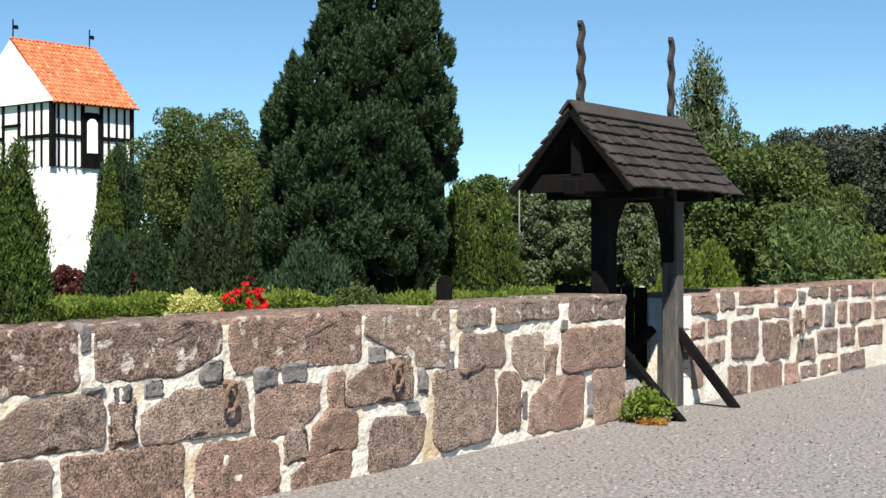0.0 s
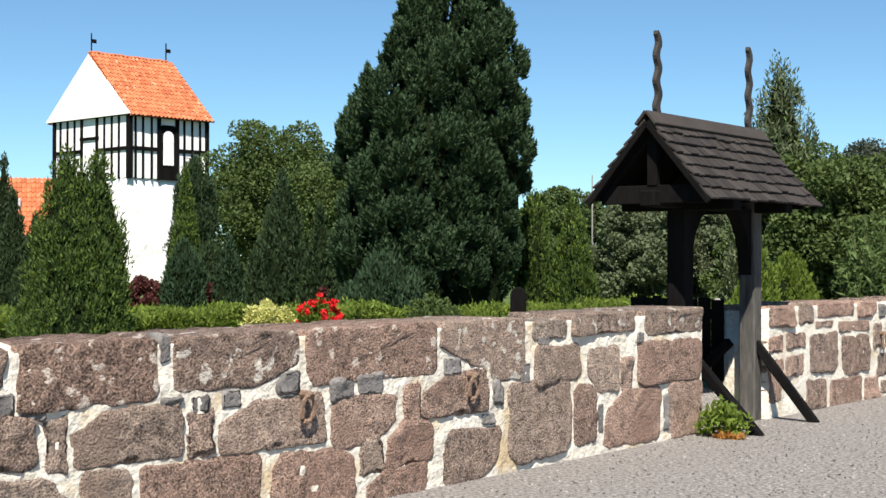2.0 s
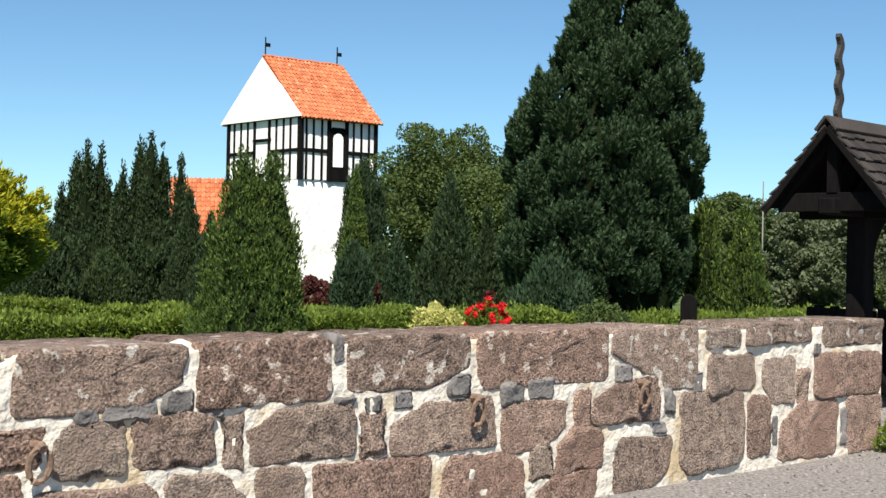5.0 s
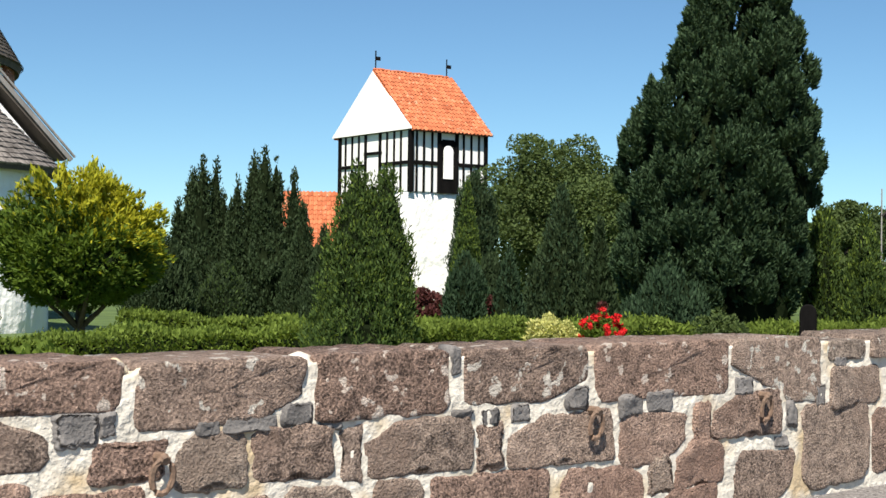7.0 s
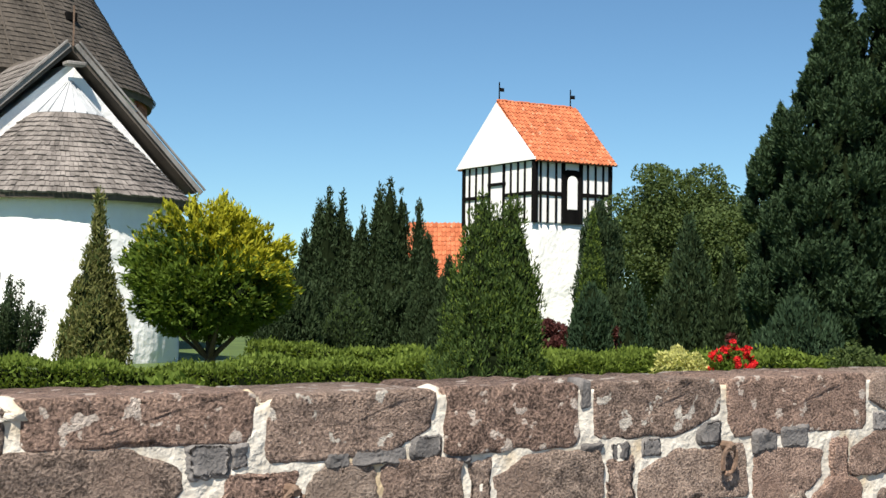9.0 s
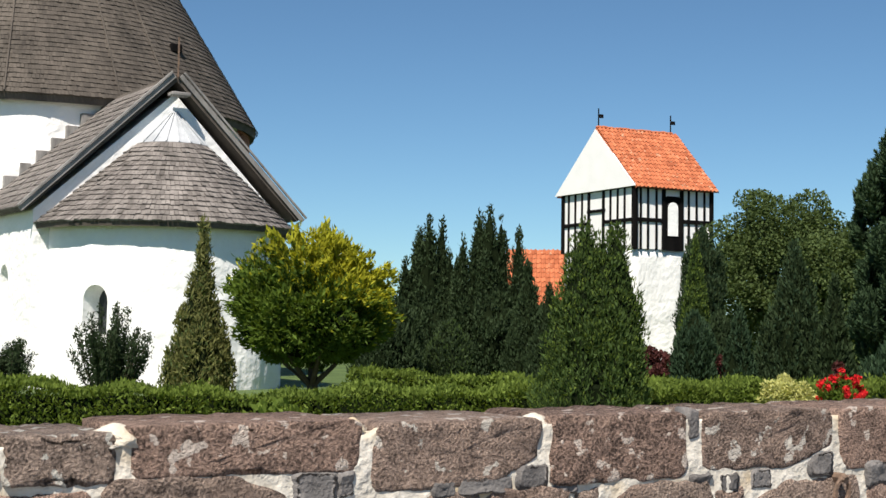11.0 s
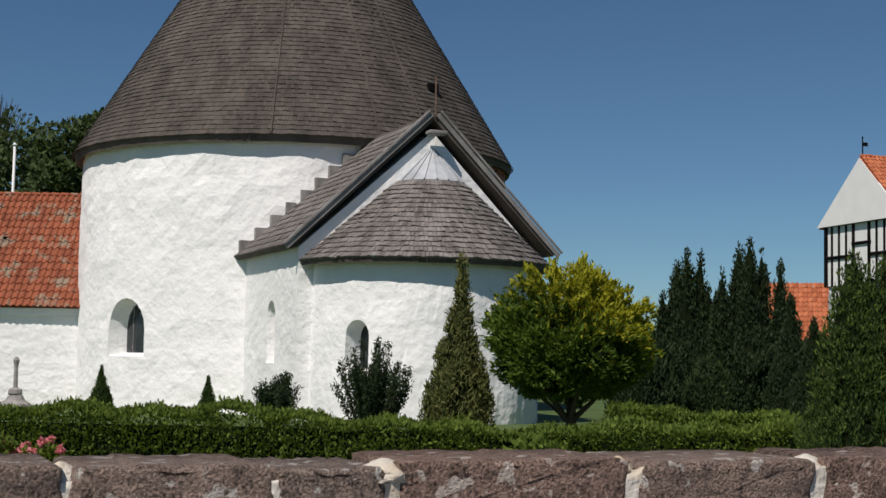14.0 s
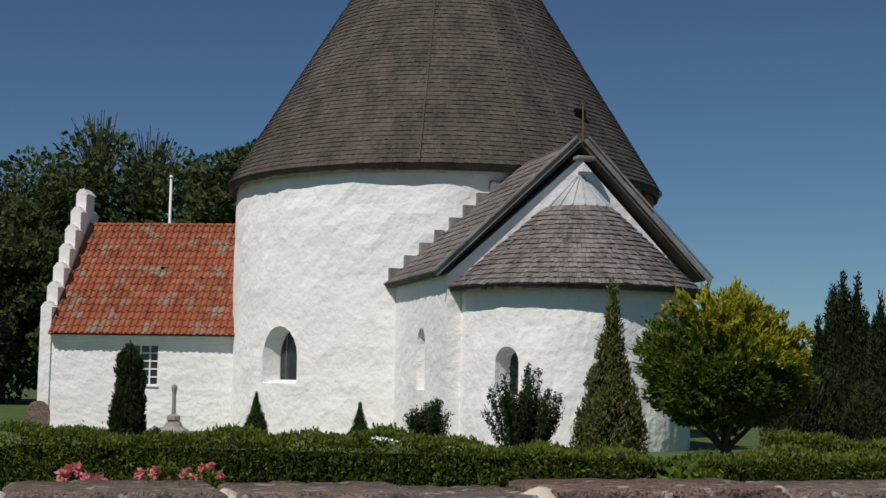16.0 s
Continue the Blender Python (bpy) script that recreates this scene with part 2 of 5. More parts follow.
def leaves(name, rng, place, out, length, width, mat, parent=None, droop=0.0, spread=0.6, label=""):
    """Many small folded leaves, one at each place, pointing along out with some spread."""
    n = len(place)
    d = out + rng.normal(0, spread, (n, 3))
    d[:, 2] -= droop
    d /= np.linalg.norm(d, axis=1)[:, None] + 1e-9
    side = np.cross(d, rng.normal(0, 1, (n, 3)))
    side /= np.linalg.norm(side, axis=1)[:, None] + 1e-9
    nrm = np.cross(side, d)
    ln = (length * rng.uniform(0.6, 1.35, n))[:, None]
    wd = (width * rng.uniform(0.6, 1.35, n))[:, None]
    v = np.empty((n, 4, 3))
    v[:, 0] = place - d * ln * 0.5
    v[:, 1] = place + side * wd * 0.5 + nrm * wd * 0.18
    v[:, 2] = place + d * ln * 0.5
    v[:, 3] = place - side * wd * 0.5 + nrm * wd * 0.18
    me = bpy.data.meshes.new(name)
    me.vertices.add(4 * n)
    me.vertices.foreach_set("co", v.ravel())
    me.loops.add(4 * n)
    me.loops.foreach_set("vertex_index", np.arange(4 * n, dtype=np.int32))
    me.polygons.add(n)
    me.polygons.foreach_set("loop_start", np.arange(0, 4 * n, 4, dtype=np.int32))
    me.update(calc_edges=True)
    me.materials.append(mat)
    ob = new(name, me)
    if parent:
        ob.parent = parent
    if label:
        tagged(ob, label=label)
    return ob


def sphere_dirs(rng, n):
    d = rng.normal(0, 1, (n, 3))
    return d / np.linalg.norm(d, axis=1)[:, None]


def clump_points(rng, centres, radii, per, fill=0.35, squash=1.0):
    """Points on and just inside many overlapping round clumps, and their outward ways."""
    ps, ds = [], []
    for c, r in zip(centres, radii):
        k = max(6, int(per * r * r))
        d = sphere_dirs(rng, k)
        rad = r * (1 - fill * rng.random(k) ** 2)
        p = d * rad[:, None]
        p[:, 2] *= squash
        ps.append(c + p)
        ds.append(d)
    return np.concatenate(ps), np.concatenate(ds)


def lumpy(profile, height, radius, base, rng, lobes=0.12, seg=18, rows=14):
    """A closed, uneven body of turned profile, for the shaded inside of a crown."""
    verts, faces = [], []
    ph = rng.random(4) * 6
    for i in range(rows + 1):
        h = i / rows
        for k in range(seg):
            a = 2 * math.pi * k / seg
            w = 1 + lobes * math.sin(3 * a + 7 * h + ph[0]) + lobes * math.sin(5 * a - 9 * h + ph[1])
            r = max(profile(min(h, 0.995)) * radius * w, 0.005)
            verts.append((r * math.cos(a), r * math.sin(a), base + h * (height - base)))
    for i in range(rows):
        for k in range(seg):
            faces.append((i * seg + k, i * seg + (k + 1) % seg, (i + 1) * seg + (k + 1) % seg, (i + 1) * seg + k))
    faces.append(tuple(range(seg))[::-1])
    faces.append(tuple(range(rows * seg, (rows + 1) * seg)))
    return verts, faces


def sprays(rng, profile, height, radius, base, clump, per, density=1.0):
    """Places and outward ways of sprays that stand in clumps over the outline."""
    area = 2 * math.pi * radius * 0.62 * (height - base)
    n = int(density * 2.6 * area / (clump * clump))
    h = rng.random(n)
    prof = np.array([profile(x) for x in h])
    keep = rng.random(n) < (0.2 + 0.8 * prof / max(prof.max(), 1e-6))
    h, prof = h[keep], prof[keep]
    a = rng.random(len(h)) * 2 * np.pi
    wob = 1 + 0.10 * np.sin(3 * a + 9 * h) + 0.07 * rng.normal(0, 1, len(h))
    cr = clump * rng.uniform(0.5, 1.1, len(h)) * (0.5 + 0.5 * prof)
    rr = np.maximum(radius * prof * wob - cr * 0.65, 0)
    c = np.stack([rr * np.cos(a), rr * np.sin(a), base + h * (height - base)], 1)
    p, d = clump_points(rng, c, cr, per, squash=1.5)
    p[:, 2] = np.maximum(p[:, 2], 0.02)
    return p, d


def conifer(name, at, height, radius, profile, mat, label, seed, clump=0.3, per=900, leaf=0.09, upright=1.15, group="", base=0.0, category="tree", wide=0.3, spread=0.38, density=1.0, core=0.8, mat2=None):
    """A conifer: a tapered trunk and a crown of many upright sprays in clumps on the outline given by profile(h)."""
    rng = np.random.default_rng(seed)
    t = thing(name, Matrix.Translation(at), label, category, group)
    v, f = tube([(0, 0, -0.1), (0.02, 0, height * 0.4), (0, 0.02, height * 0.9)], [0.05 * radius + 0.03, 0.04 * radius + 0.02, 0.012], 7)
    mesh_object("trunk", v, f, M_BARK, t)
    p, d = sprays(rng, profile, height, radius, base, clump, per * 0.75, density)
    out = d * 0.6 + np.array([0, 0, upright])
    leaves("crown", rng, p, out, leaf * 1.2, leaf * 1.1 * wide, mat, t, spread=spread)
    if mat2:
        k = rng.random(len(p)) < 0.25
        leaves("young_growth", rng, p[k] * 1.03, out[k], leaf, leaf * wide, mat2, t, spread=spread)
    # Solid near-black body: painted shade that also closes the crown to view.
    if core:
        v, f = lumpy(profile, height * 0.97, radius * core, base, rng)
        mesh_object("shade_core", v, f, M_SHADE, t)
    return t


def spired(name, at, spires, mat, label, seed, clump=0.16, per=2200, leaf=0.1, group="", category="tree", core=0.8, spread=0.4, mat2=None, density=1.0, wide=0.4):
    """An upright tree with several spires: (across, away, height, radius) each."""
    rng = np.random.default_rng(seed)
    t = thing(name, Matrix.Translation(at), label, category, group)
    hi = max(q[2] for q in spires)
    mesh_object("trunk", *tube([(0, 0, -0.1), (0, 0, 0.3 * hi)], [0.035 * hi, 0.02 * hi], 7), M_BARK, t)
    az = math.atan2(-at.x, at.y)
    ps, ds = [], []
    side, away = Vector((math.cos(az), math.sin(az), 0)), Vector((-math.sin(az), math.cos(az), 0))
    prof = lambda h: min(1.0, 0.75 + 0.8 * h) * min(1.0, ((1 - h) / 0.45)) ** 0.6
    for u, w, hh, r in spires:
        p, d = sprays(rng, prof, hh, r, 0.0, clump, per * 0.75, density)
        o = np.array(side * u + away * w)
        ps.append(p + o)
        ds.append(d)
        # Added dark body paints the shade within each spire.
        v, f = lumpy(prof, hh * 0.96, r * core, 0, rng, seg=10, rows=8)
        mesh_object("shade_core", [Vector(q) + Vector(o) for q in v], f, M_SHADE, t)
    p, d = np.concatenate(ps), np.concatenate(ds)
    leaves("crown", rng, p, d * 0.5 + np.array([0, 0, 1.0]), leaf * 1.2, leaf * wide, mat, t, spread=spread)
    if mat2:
        k = rng.random(len(p)) < 0.25
        leaves("young_growth", rng, p[k], d[k] * 0.5 + np.array([0, 0, 1.0]), leaf * 1.05, leaf * 0.4, mat2, t, spread=spread)
    return t


def broadleaf(name, at, height, radius, mat, label, seed, clumps=60, per=160, leaf=0.3, trunk=0.25, squash=0.8, low=0.25, category="tree", group="", gap=1.0):
    """A broadleaved tree: trunk, limbs that fork up into the crown, and leaf clumps of uneven size."""
    rng = np.random.default_rng(seed)
    t = thing(name, Matrix.Translation(at), label, category, group)
    v, f = tube([(0, 0, -0.2), (0.05, 0, height * 0.3), (0.1, 0.05, height * 0.75)], [trunk, trunk * 0.7, trunk * 0.2], 8)
    mesh_object("trunk", v, f, M_BARK, t)
    mid = height * (low + (1 - low) / 2)
    hz = height * (1 - low) / 2
    d = sphere_dirs(rng, clumps)
    rad = rng.uniform(0.45, 0.95, clumps)
    c = d * rad[:, None] * np.array([radius, radius, hz])
    c[:, 2] += mid
    cr = radius * rng.uniform(0.16, 0.34, clumps) * gap
    for i in range(6):
        e = c[i * (clumps // 6)]
        v, f = tube([(0.03, 0, height * 0.28), (e[0] * 0.45, e[1] * 0.45, (height * 0.28 + e[2]) * 0.5), tuple(e)], [trunk * 0.5, trunk * 0.3, trunk * 0.06], 6)
        mesh_object("limb", v, f, M_BARK, t)
    p, dd = clump_points(rng, c, cr, per / max(radius * radius * 0.06, 1e-3), fill=0.45, squash=squash)
    keep = p[:, 2] > 0.02
    p, dd = p[keep], dd[keep]
    leaves("crown", rng, p, dd * 0.5 + np.array([0, 0, 0.15]), leaf, leaf * 0.62, mat, t, spread=0.7)
    return t


# plan: azimuth to the left of the first view, and distance
def plan(az, dist, z=0.0):
    return Vector((-math.sin(radians(az)) * dist, math.cos(radians(az)) * dist, z))


YARD = 0.3
WALL_N = Vector((-0.8231, 0.5678, 0))  # from the road into the churchyard
WALL_D = Vector((0.5678, 0.8231, 0))  # along the wall
WALL_AT = 6.2  # metres from the first eye to its face
WALL_TOP = 1.17


def yard(x, y):
    """Height of the churchyard's ground, which falls a little towards the church."""
    r = x * WALL_N.x + y * WALL_N.y - WALL_AT
    return YARD - 0.42 * min(max((r - 12) / 20, 0), 1)


def on_wall(s, inward=0.0, z=0.0):
    p = WALL_N * (WALL_AT + inward) + WALL_D * s
    return Vector((p.x, p.y, z))


WALL_M = Matrix((WALL_D, WALL_N, Vector((0, 0, 1)))).transposed().to_4x4()
WALL_M.translation = WALL_N * WALL_AT  # local x along the wall, y inward, z up


# ---------------------------------------------------------------- ground
def ground_sheet():
    """One sheet to the horizon: the gravel road, a bank under the wall and the churchyard behind it."""
    cols = [-900, -300, -120, -60, -30, -20, -12, -8, -5, -2.5, 0, 2.5, 5, 7, 9, 11, 12, 13.3, 14.5, 17, 20, 25, 35, 60, 120, 300, 900]
    rows = [-900, -200, -60, -20, -12, -8, -6, -4, -3, -2, -1.2, -0.6, -0.2, 0.1, 0.35, 0.6, 1.2, 3, 6, 9, 12, 17, 22, 27, 32, 40, 70, 130, 300, 900]
    verts, faces = [], []
    for r in rows:
        for c in cols:
            k = min(max((r - 0.1) / 0.5, 0), 1)
            q = on_wall(c, r)
            z = yard(q.x, q.y) * k if r > 0.1 else 0.0
            if abs(r) < 12 and abs(c) < 30:
                z += 0.012 * noise.noise((c * 1.7, r * 1.7, 0))
            verts.append(on_wall(c, r, z))
    w = len(cols)
    for i in range(len(rows) - 1):
        for j in range(w - 1):
            faces.append((i * w + j, i * w + j + 1, (i + 1) * w + j + 1, (i + 1) * w + j))
    ob = mesh_object("ground", verts, faces, M_GRAVEL)
    ob.data.materials.append(M_LAWN)
    for i, poly in enumerate(ob.data.polygons):
        r, c = rows[i // (w - 1)], cols[i % (w - 1)]
        poly.material_index = 1 if r >= 0.1 and not (12 <= c < 13.3 and r < 3) else 0
    return tagged(ob, "grey gravel road beside a green churchyard lawn", "ground", kind="structure")


ground_sheet()


def gravel_grit():
    """Loose stones on the road near the wall, too many to count."""
    rng = np.random.default_rng(8)
    n = 16000
    s = rng.uniform(4.5, 24, n)
    y = -rng.random(n) ** 0.8 * 5.5 - 0.02
    z = rng.uniform(0.0, 0.008, n)
    p = np.stack([s, y, z], 1)
    ob = leaves("gravel", rng, p, rng.normal(0, 1, (n, 3)) * np.array([1, 1, 0.25]), 0.022, 0.018, M_GRAVEL_BIT, spread=0.2)
    ob.matrix_world = WALL_M
    tagged(ob, "loose grey gravel chips on the road", "gravel", kind="stuff")


M_GRAVEL_BIT = material("gravel_chip", (0.12, 0.112, 0.107), (0.36, 0.338, 0.32), scale=8, fine=60, island=1.0, bump=0.2, rough=0.95)
gravel_grit()

# ---------------------------------------------------------------- church
R16, F16 = Vector((0.7758, 0.6310, 0)), Vector((-0.6310, 0.7758, 0))
EYE16 = Vector((-0.28, 0.10, 0))
NAVE = EYE16 + F16 * 48.3
EAST = (R16 * 0.276 - F16 * 0.961).normalized()
CH = Matrix((EAST, Vector((0, 0, 1)).cross(EAST), Vector((0, 0, 1)))).transposed().to_4x4()
CH.translation = NAVE
church = thing("round_church", CH, "whitewashed medieval round church with dark shingled conical roofs", "church")
NR, NE, NZ, NH = 7.0, 7.25, 7.9, 12.0


def cut(ob, cutters):
    """Take the shapes of the cutters out of ob for good."""
    for c in cutters:
        c.matrix_parent_inverse = Matrix()
        md = ob.modifiers.new("cut", "BOOLEAN")
        md.object, md.solver = c, "EXACT"
    bpy.context.view_layer.update()
    me = bpy.data.meshes.new_from_object(ob.evaluated_get(bpy.context.evaluated_depsgraph_get()))
    ob.modifiers.clear()
    ob.data = me
    for c in cutters:
        bpy.data.objects.remove(c)


def arch(width, z0, z1, depth, m, splay=1.0, steps=10):
    """A round-headed block, its mouth at local y = 0 and its back at y = depth, as a mesh in the frame m."""
    r = width / 2
    out = [(-r, z0), (r, z0)] + [(r * math.cos(a), z1 - r + r * math.sin(a)) for a in [math.pi * i / steps for i in range(steps + 1)]]
    zc = (z0 + z1) / 2
    bm = bmesh.new()
    a = [bm.verts.new((x, -0.4, z)) for x, z in out]
    b = [bm.verts.new((x * splay, depth, zc + (z - zc) * (0.5 + splay / 2))) for x, z in out]
    bm.faces.new(a)
    bm.faces.new(b[::-1])
    n = len(out)
    for i in range(n):
        j = (i + 1) % n
        bm.faces.new((a[j], a[i], b[i], b[j]))
    bmesh.ops.recalc_face_normals(bm, faces=bm.faces)
    bmesh.ops.transform(bm, matrix=m, verts=bm.verts)
    return bm


def facing(origin, normal):
    """A frame at origin whose y points into the wall."""
    y = -Vector(normal).normalized()
    z = Vector((0, 0, 1))
    x = y.cross(z)
    m = Matrix((x, y, z)).transposed().to_4x4()
    m.translation = origin
    return m


def opening(wall_ob, width, z0, z1, origin, normal, depth, splay, parent, pane=True, bars=0):
    m = facing(origin, normal)
    cut(wall_ob, [part("cutter", arch(width, z0, z1, depth, m, splay), M_LIME, parent)])
    if not pane:
        return None
    w = width * splay
    zc = (z0 + z1) / 2
    h0, h1 = zc + (z0 - zc) * (0.5 + splay / 2), zc + (z1 - zc) * (0.5 + splay / 2)
    bm = arch(w + 0.04, h0 - 0.02, h1 + 0.02, 0.0, Matrix())
    for v in bm.verts:
        v.co.y = depth - 0.03 if v.co.y < -0.1 else depth + 0.02
    bmesh.ops.transform(bm, matrix=m, verts=bm.verts)
    win = part("window", bm, M_GLASS, parent, "dark leaded glass window")
    for i in range(bars):
        x = -w / 2 + w * (i + 0.5) / bars
        bm = boxed(x - 0.015, x + 0.015, depth - 0.05, depth - 0.02, h0, h1 - 0.1)
        bmesh.ops.transform(bm, matrix=m, verts=bm.verts)
        part("bar", bm, M_OLDWOOD, win)
    return win


def shingles(name, rows, mat, parent, length, width, lift, at=(0, 0, 0), jitter=0.012):
    """Courses of shingles on a cone; a row is (radius, z, slope, from angle, to angle)."""
    rng = np.random.default_rng(5)
    verts, faces = [], []
    for r, z, slope, a0, a1 in rows:
        n = max(3, int(abs(a1 - a0) * r / width))
        off = rng.random() * 0.8
        cs, sn = math.cos(slope), math.sin(slope)
        for i in range(n):
            a = a0 + (a1 - a0) * (i + off) / n
            if a > max(a0, a1):
                continue
            da = (a1 - a0) / n * rng.uniform(0.42, 0.495)
            dl = rng.normal(0, jitter)
            j = lift * rng.uniform(0.75, 1.5)
            k = len(verts)
            for rr, zz in ((r - dl * cs, z + dl * sn - 0.005), (r + j * sn - dl * cs, z + j * cs + dl * sn), (r - length * cs + 0.008 * sn, z + length * sn + 0.008 * cs)):
                for s in (-1, 1):
                    verts.append((rr * math.cos(a + s * da) + at[0], rr * math.sin(a + s * da) + at[1], zz + at[2]))
            faces += [(k, k + 1, k + 3, k + 2), (k + 2, k + 3, k + 5, k + 4)]
    return tagged(mesh_object(name, verts, faces, mat, parent), kind="stuff")


def flat_shingles(name, origin, along, up, length, run, mat, parent, course=0.24, width=0.15, lift=0.03, seed=6):
    """Courses of shingles on a plane that starts at its eave."""
    rng = np.random.default_rng(seed)
    origin, along, up = Vector(origin), Vector(along).normalized(), Vector(up).normalized()
    nrm = along.cross(up)
    if nrm.z < 0:
        nrm = -nrm
    verts, faces = [], []
    for i in range(int(run / course)):
        n = int(length / width)
        for k in range(n):
            u = (k + rng.uniform(-0.1, 0.1) + 0.5 * (i % 2)) * width
            w = width * rng.uniform(0.84, 0.99)
            if u + w > length:
                continue
            v0 = i * course + rng.normal(0, 0.01)
            j = lift * rng.uniform(0.7, 1.5)
            b = len(verts)
            for vv, hh in ((v0, 0.0), (v0, j), (v0 + course * 1.25, 0.006)):
                for uu in (u, u + w):
                    verts.append(origin + along * uu + up * vv + nrm * hh)
            faces += [(b, b + 1, b + 3, b + 2), (b + 2, b + 3, b + 5, b + 4)]
    return tagged(mesh_object(name, verts, faces, mat, parent), kind="stuff")


def pantiles(name, origin, along, up, length, run, mat, parent, course=0.33, width=0.21, depth=0.075, seed=7):
    """Curved clay tiles in straight files, each lapping over the one below."""
    rng = np.random.default_rng(seed)
    origin, along, up = Vector(origin), Vector(along).normalized(), Vector(up).normalized()
    nrm = along.cross(up)
    if nrm.z < 0:
        nrm = -nrm
    verts, faces = [], []
    nu, nv = int(length / width), int(run / course + 0.5)
    wu, wv = length / nu, run / nv
    wave = [(0.0, 0.25), (0.2, 0.0), (0.45, 0.1), (0.62, 0.75), (0.8, 1.0), (1.02, 0.55)]
    for i in range(nv):
        for k in range(nu):
            u, v = k * wu + rng.normal(0, 0.006), i * wv + rng.normal(0, 0.008)
            tilt = rng.normal(0, 0.006)
            b = len(verts)
            for vv, hh in ((v, 0.0), (v, 0.035), (v + wv * 1.08, 0.0)):
                for x, h in wave:
                    verts.append(origin + along * (u + x * wu) + up * vv + nrm * (h * depth + hh + tilt * x))
            n = len(wave)
            for r in range(2):
                for c in range(n - 1):
                    faces.append((b + r * n + c, b + r * n + c + 1, b + (r + 1) * n + c + 1, b + (r + 1) * n + c))
    return tagged(mesh_object(name, verts, faces, mat, parent), kind="stuff")


def prism(section, x0, x1, swap=False):
    """A section of (across, z) drawn along x (or along y)."""
    bm = bmesh.new()
    f = (lambda a, c, z: (c, a, z)) if swap else (lambda a, c, z: (a, c, z))
    va = [bm.verts.new(f(x0, y, z)) for y, z in section]
    vb = [bm.verts.new(f(x1, y, z)) for y, z in section]
    bm.faces.new(va)
    bm.faces.new(vb)
    n = len(section)
    for i in range(n):
        j = (i + 1) % n
        bm.faces.new((va[i], va[j], vb[j], vb[i]))
    bmesh.ops.recalc_face_normals(bm, faces=bm.faces)
    return bm


def plaster(v, amount=0.035, scale=0.55):
    """Old hand-thrown plaster is never quite even."""
    p = Vector(v)
    swell = amount * (noise.noise(p * scale) + 0.5 * noise.noise(p * scale * 3) + 0.25 * noise.noise(p * scale * 7))
    return p + Vector((p.x, p.y, 0)).normalized() * swell


def church_nave():
    prof = [(0.01, -0.3), (NR + 0.06, -0.3)] + [(NR + 0.05 - 0.05 * i / 26, 0.2 + i * (NZ - 0.1) / 26) for i in range(27)] + [(0.01, NZ + 0.1)]
    v, f = revolve(prof, 0, 2 * math.pi, 140)
    k = len(prof)
    n = 140
    v = v[: n * k]
    f = [tuple(i % (n * k) for i in q) for q in f]
    v = [plaster(p, 0.075 if p[2] > 5.5 else 0.045, 0.75) if 1 < math.hypot(p[0], p[1]) else Vector(p) for p in v]
    wall_ob = mesh_object("nave_wall", v, f, M_LIME, church)
    bm = bmesh.new()
    bm.from_mesh(wall_ob.data)
    bmesh.ops.remove_doubles(bm, verts=bm.verts, dist=0.012)
    bmesh.ops.recalc_face_normals(bm, faces=bm.faces)
    bm.to_mesh(wall_ob.data)
    bm.free()
    # south-east window
    way = (-F16 * 0.712 - R16 * 0.702)
    loc = CH.to_3x3().inverted() @ way
    loc.z = 0
    loc.normalize()
    opening(wall_ob, 2.05, 1.4, 3.3, loc * (NR + 0.03), loc, 0.6, 0.58, church, bars=2)
    # roof body and courses
    slope = math.atan2(NH, NE)
    v, f = revolve([(NR - 0.1, NZ + 0.02), (NE + 0.0, NZ - 0.15), (NE + 0.06, NZ + 0.10), (0.05, NZ + NH)], 0, 2 * math.pi, 96)
    roof = mesh_object("nave_roof", v, f, M_SHINGLE_DARK, church)
    rows, z, L = [], 0.0, math.hypot(NE, NH)
    while z < L * 0.62:
        c = z / L
        rows.append(((NE + 0.10) * (1 - c), NZ + 0.05 + NH * c, slope, -math.pi * 0.62, math.pi * 0.50))
        z += 0.175
    shingles("shingle_covering", rows, M_SHINGLE_DARK, roof, 0.24, 0.105, 0.036, jitter=0.006)
    # raised hip lines of the boarding
    for a in (-0.38, 0.06, 0.3):
        p = [Vector(((NE + 0.14) * (1 - q) * math.cos(a), (NE + 0.14) * (1 - q) * math.sin(a), NZ + 0.1 + NH * q)) for q in (0.0, 0.6)]
        part("hip_strip", beam(p[0], p[1], 0.05, 0.035), M_SHINGLE_DARK, roof)
    # wall plate and a brick patch under the eave
    hatch = part("roof_hatch", boxed(-0.2, 0.2, -0.18, 0.18, -0.1, 0.16, 0.02), M_TAR, roof, "small dark roof hatch")
    a, c = 0.47, 0.165
    hatch.location = ((NE + 0.05) * (1 - c) * math.cos(a), (NE + 0.05) * (1 - c) * math.sin(a), NZ + 0.1 + NH * c)
    # a strip of bare brick under the eave above the chancel roof
    verts, faces = [], []
    for c in range(9):
        for i in range(9):
            a0 = 0.86 + (i + 0.5 * (c % 2)) * 0.036
            k = len(verts)
            for rr in (NR - 0.05, NR + 0.11):
                for aa in (a0, a0 + 0.0335):
                    for zz in (NZ - 0.85 + c * 0.085, NZ - 0.85 + c * 0.085 + 0.072):
                        verts.append((rr * math.cos(aa), rr * math.sin(aa), zz))
            faces += [(k + a, k + b, k + d, k + e) for a, b, d, e in ((0, 1, 3, 2), (4, 6, 7, 5), (0, 4, 5, 1), (2, 3, 7, 6), (1, 5, 7, 3), (0, 2, 6, 4))]
    tagged(mesh_object("brick_strip", verts, faces, M_BRICK, church, "strip of bare red brick under the eave"), kind="stuff")


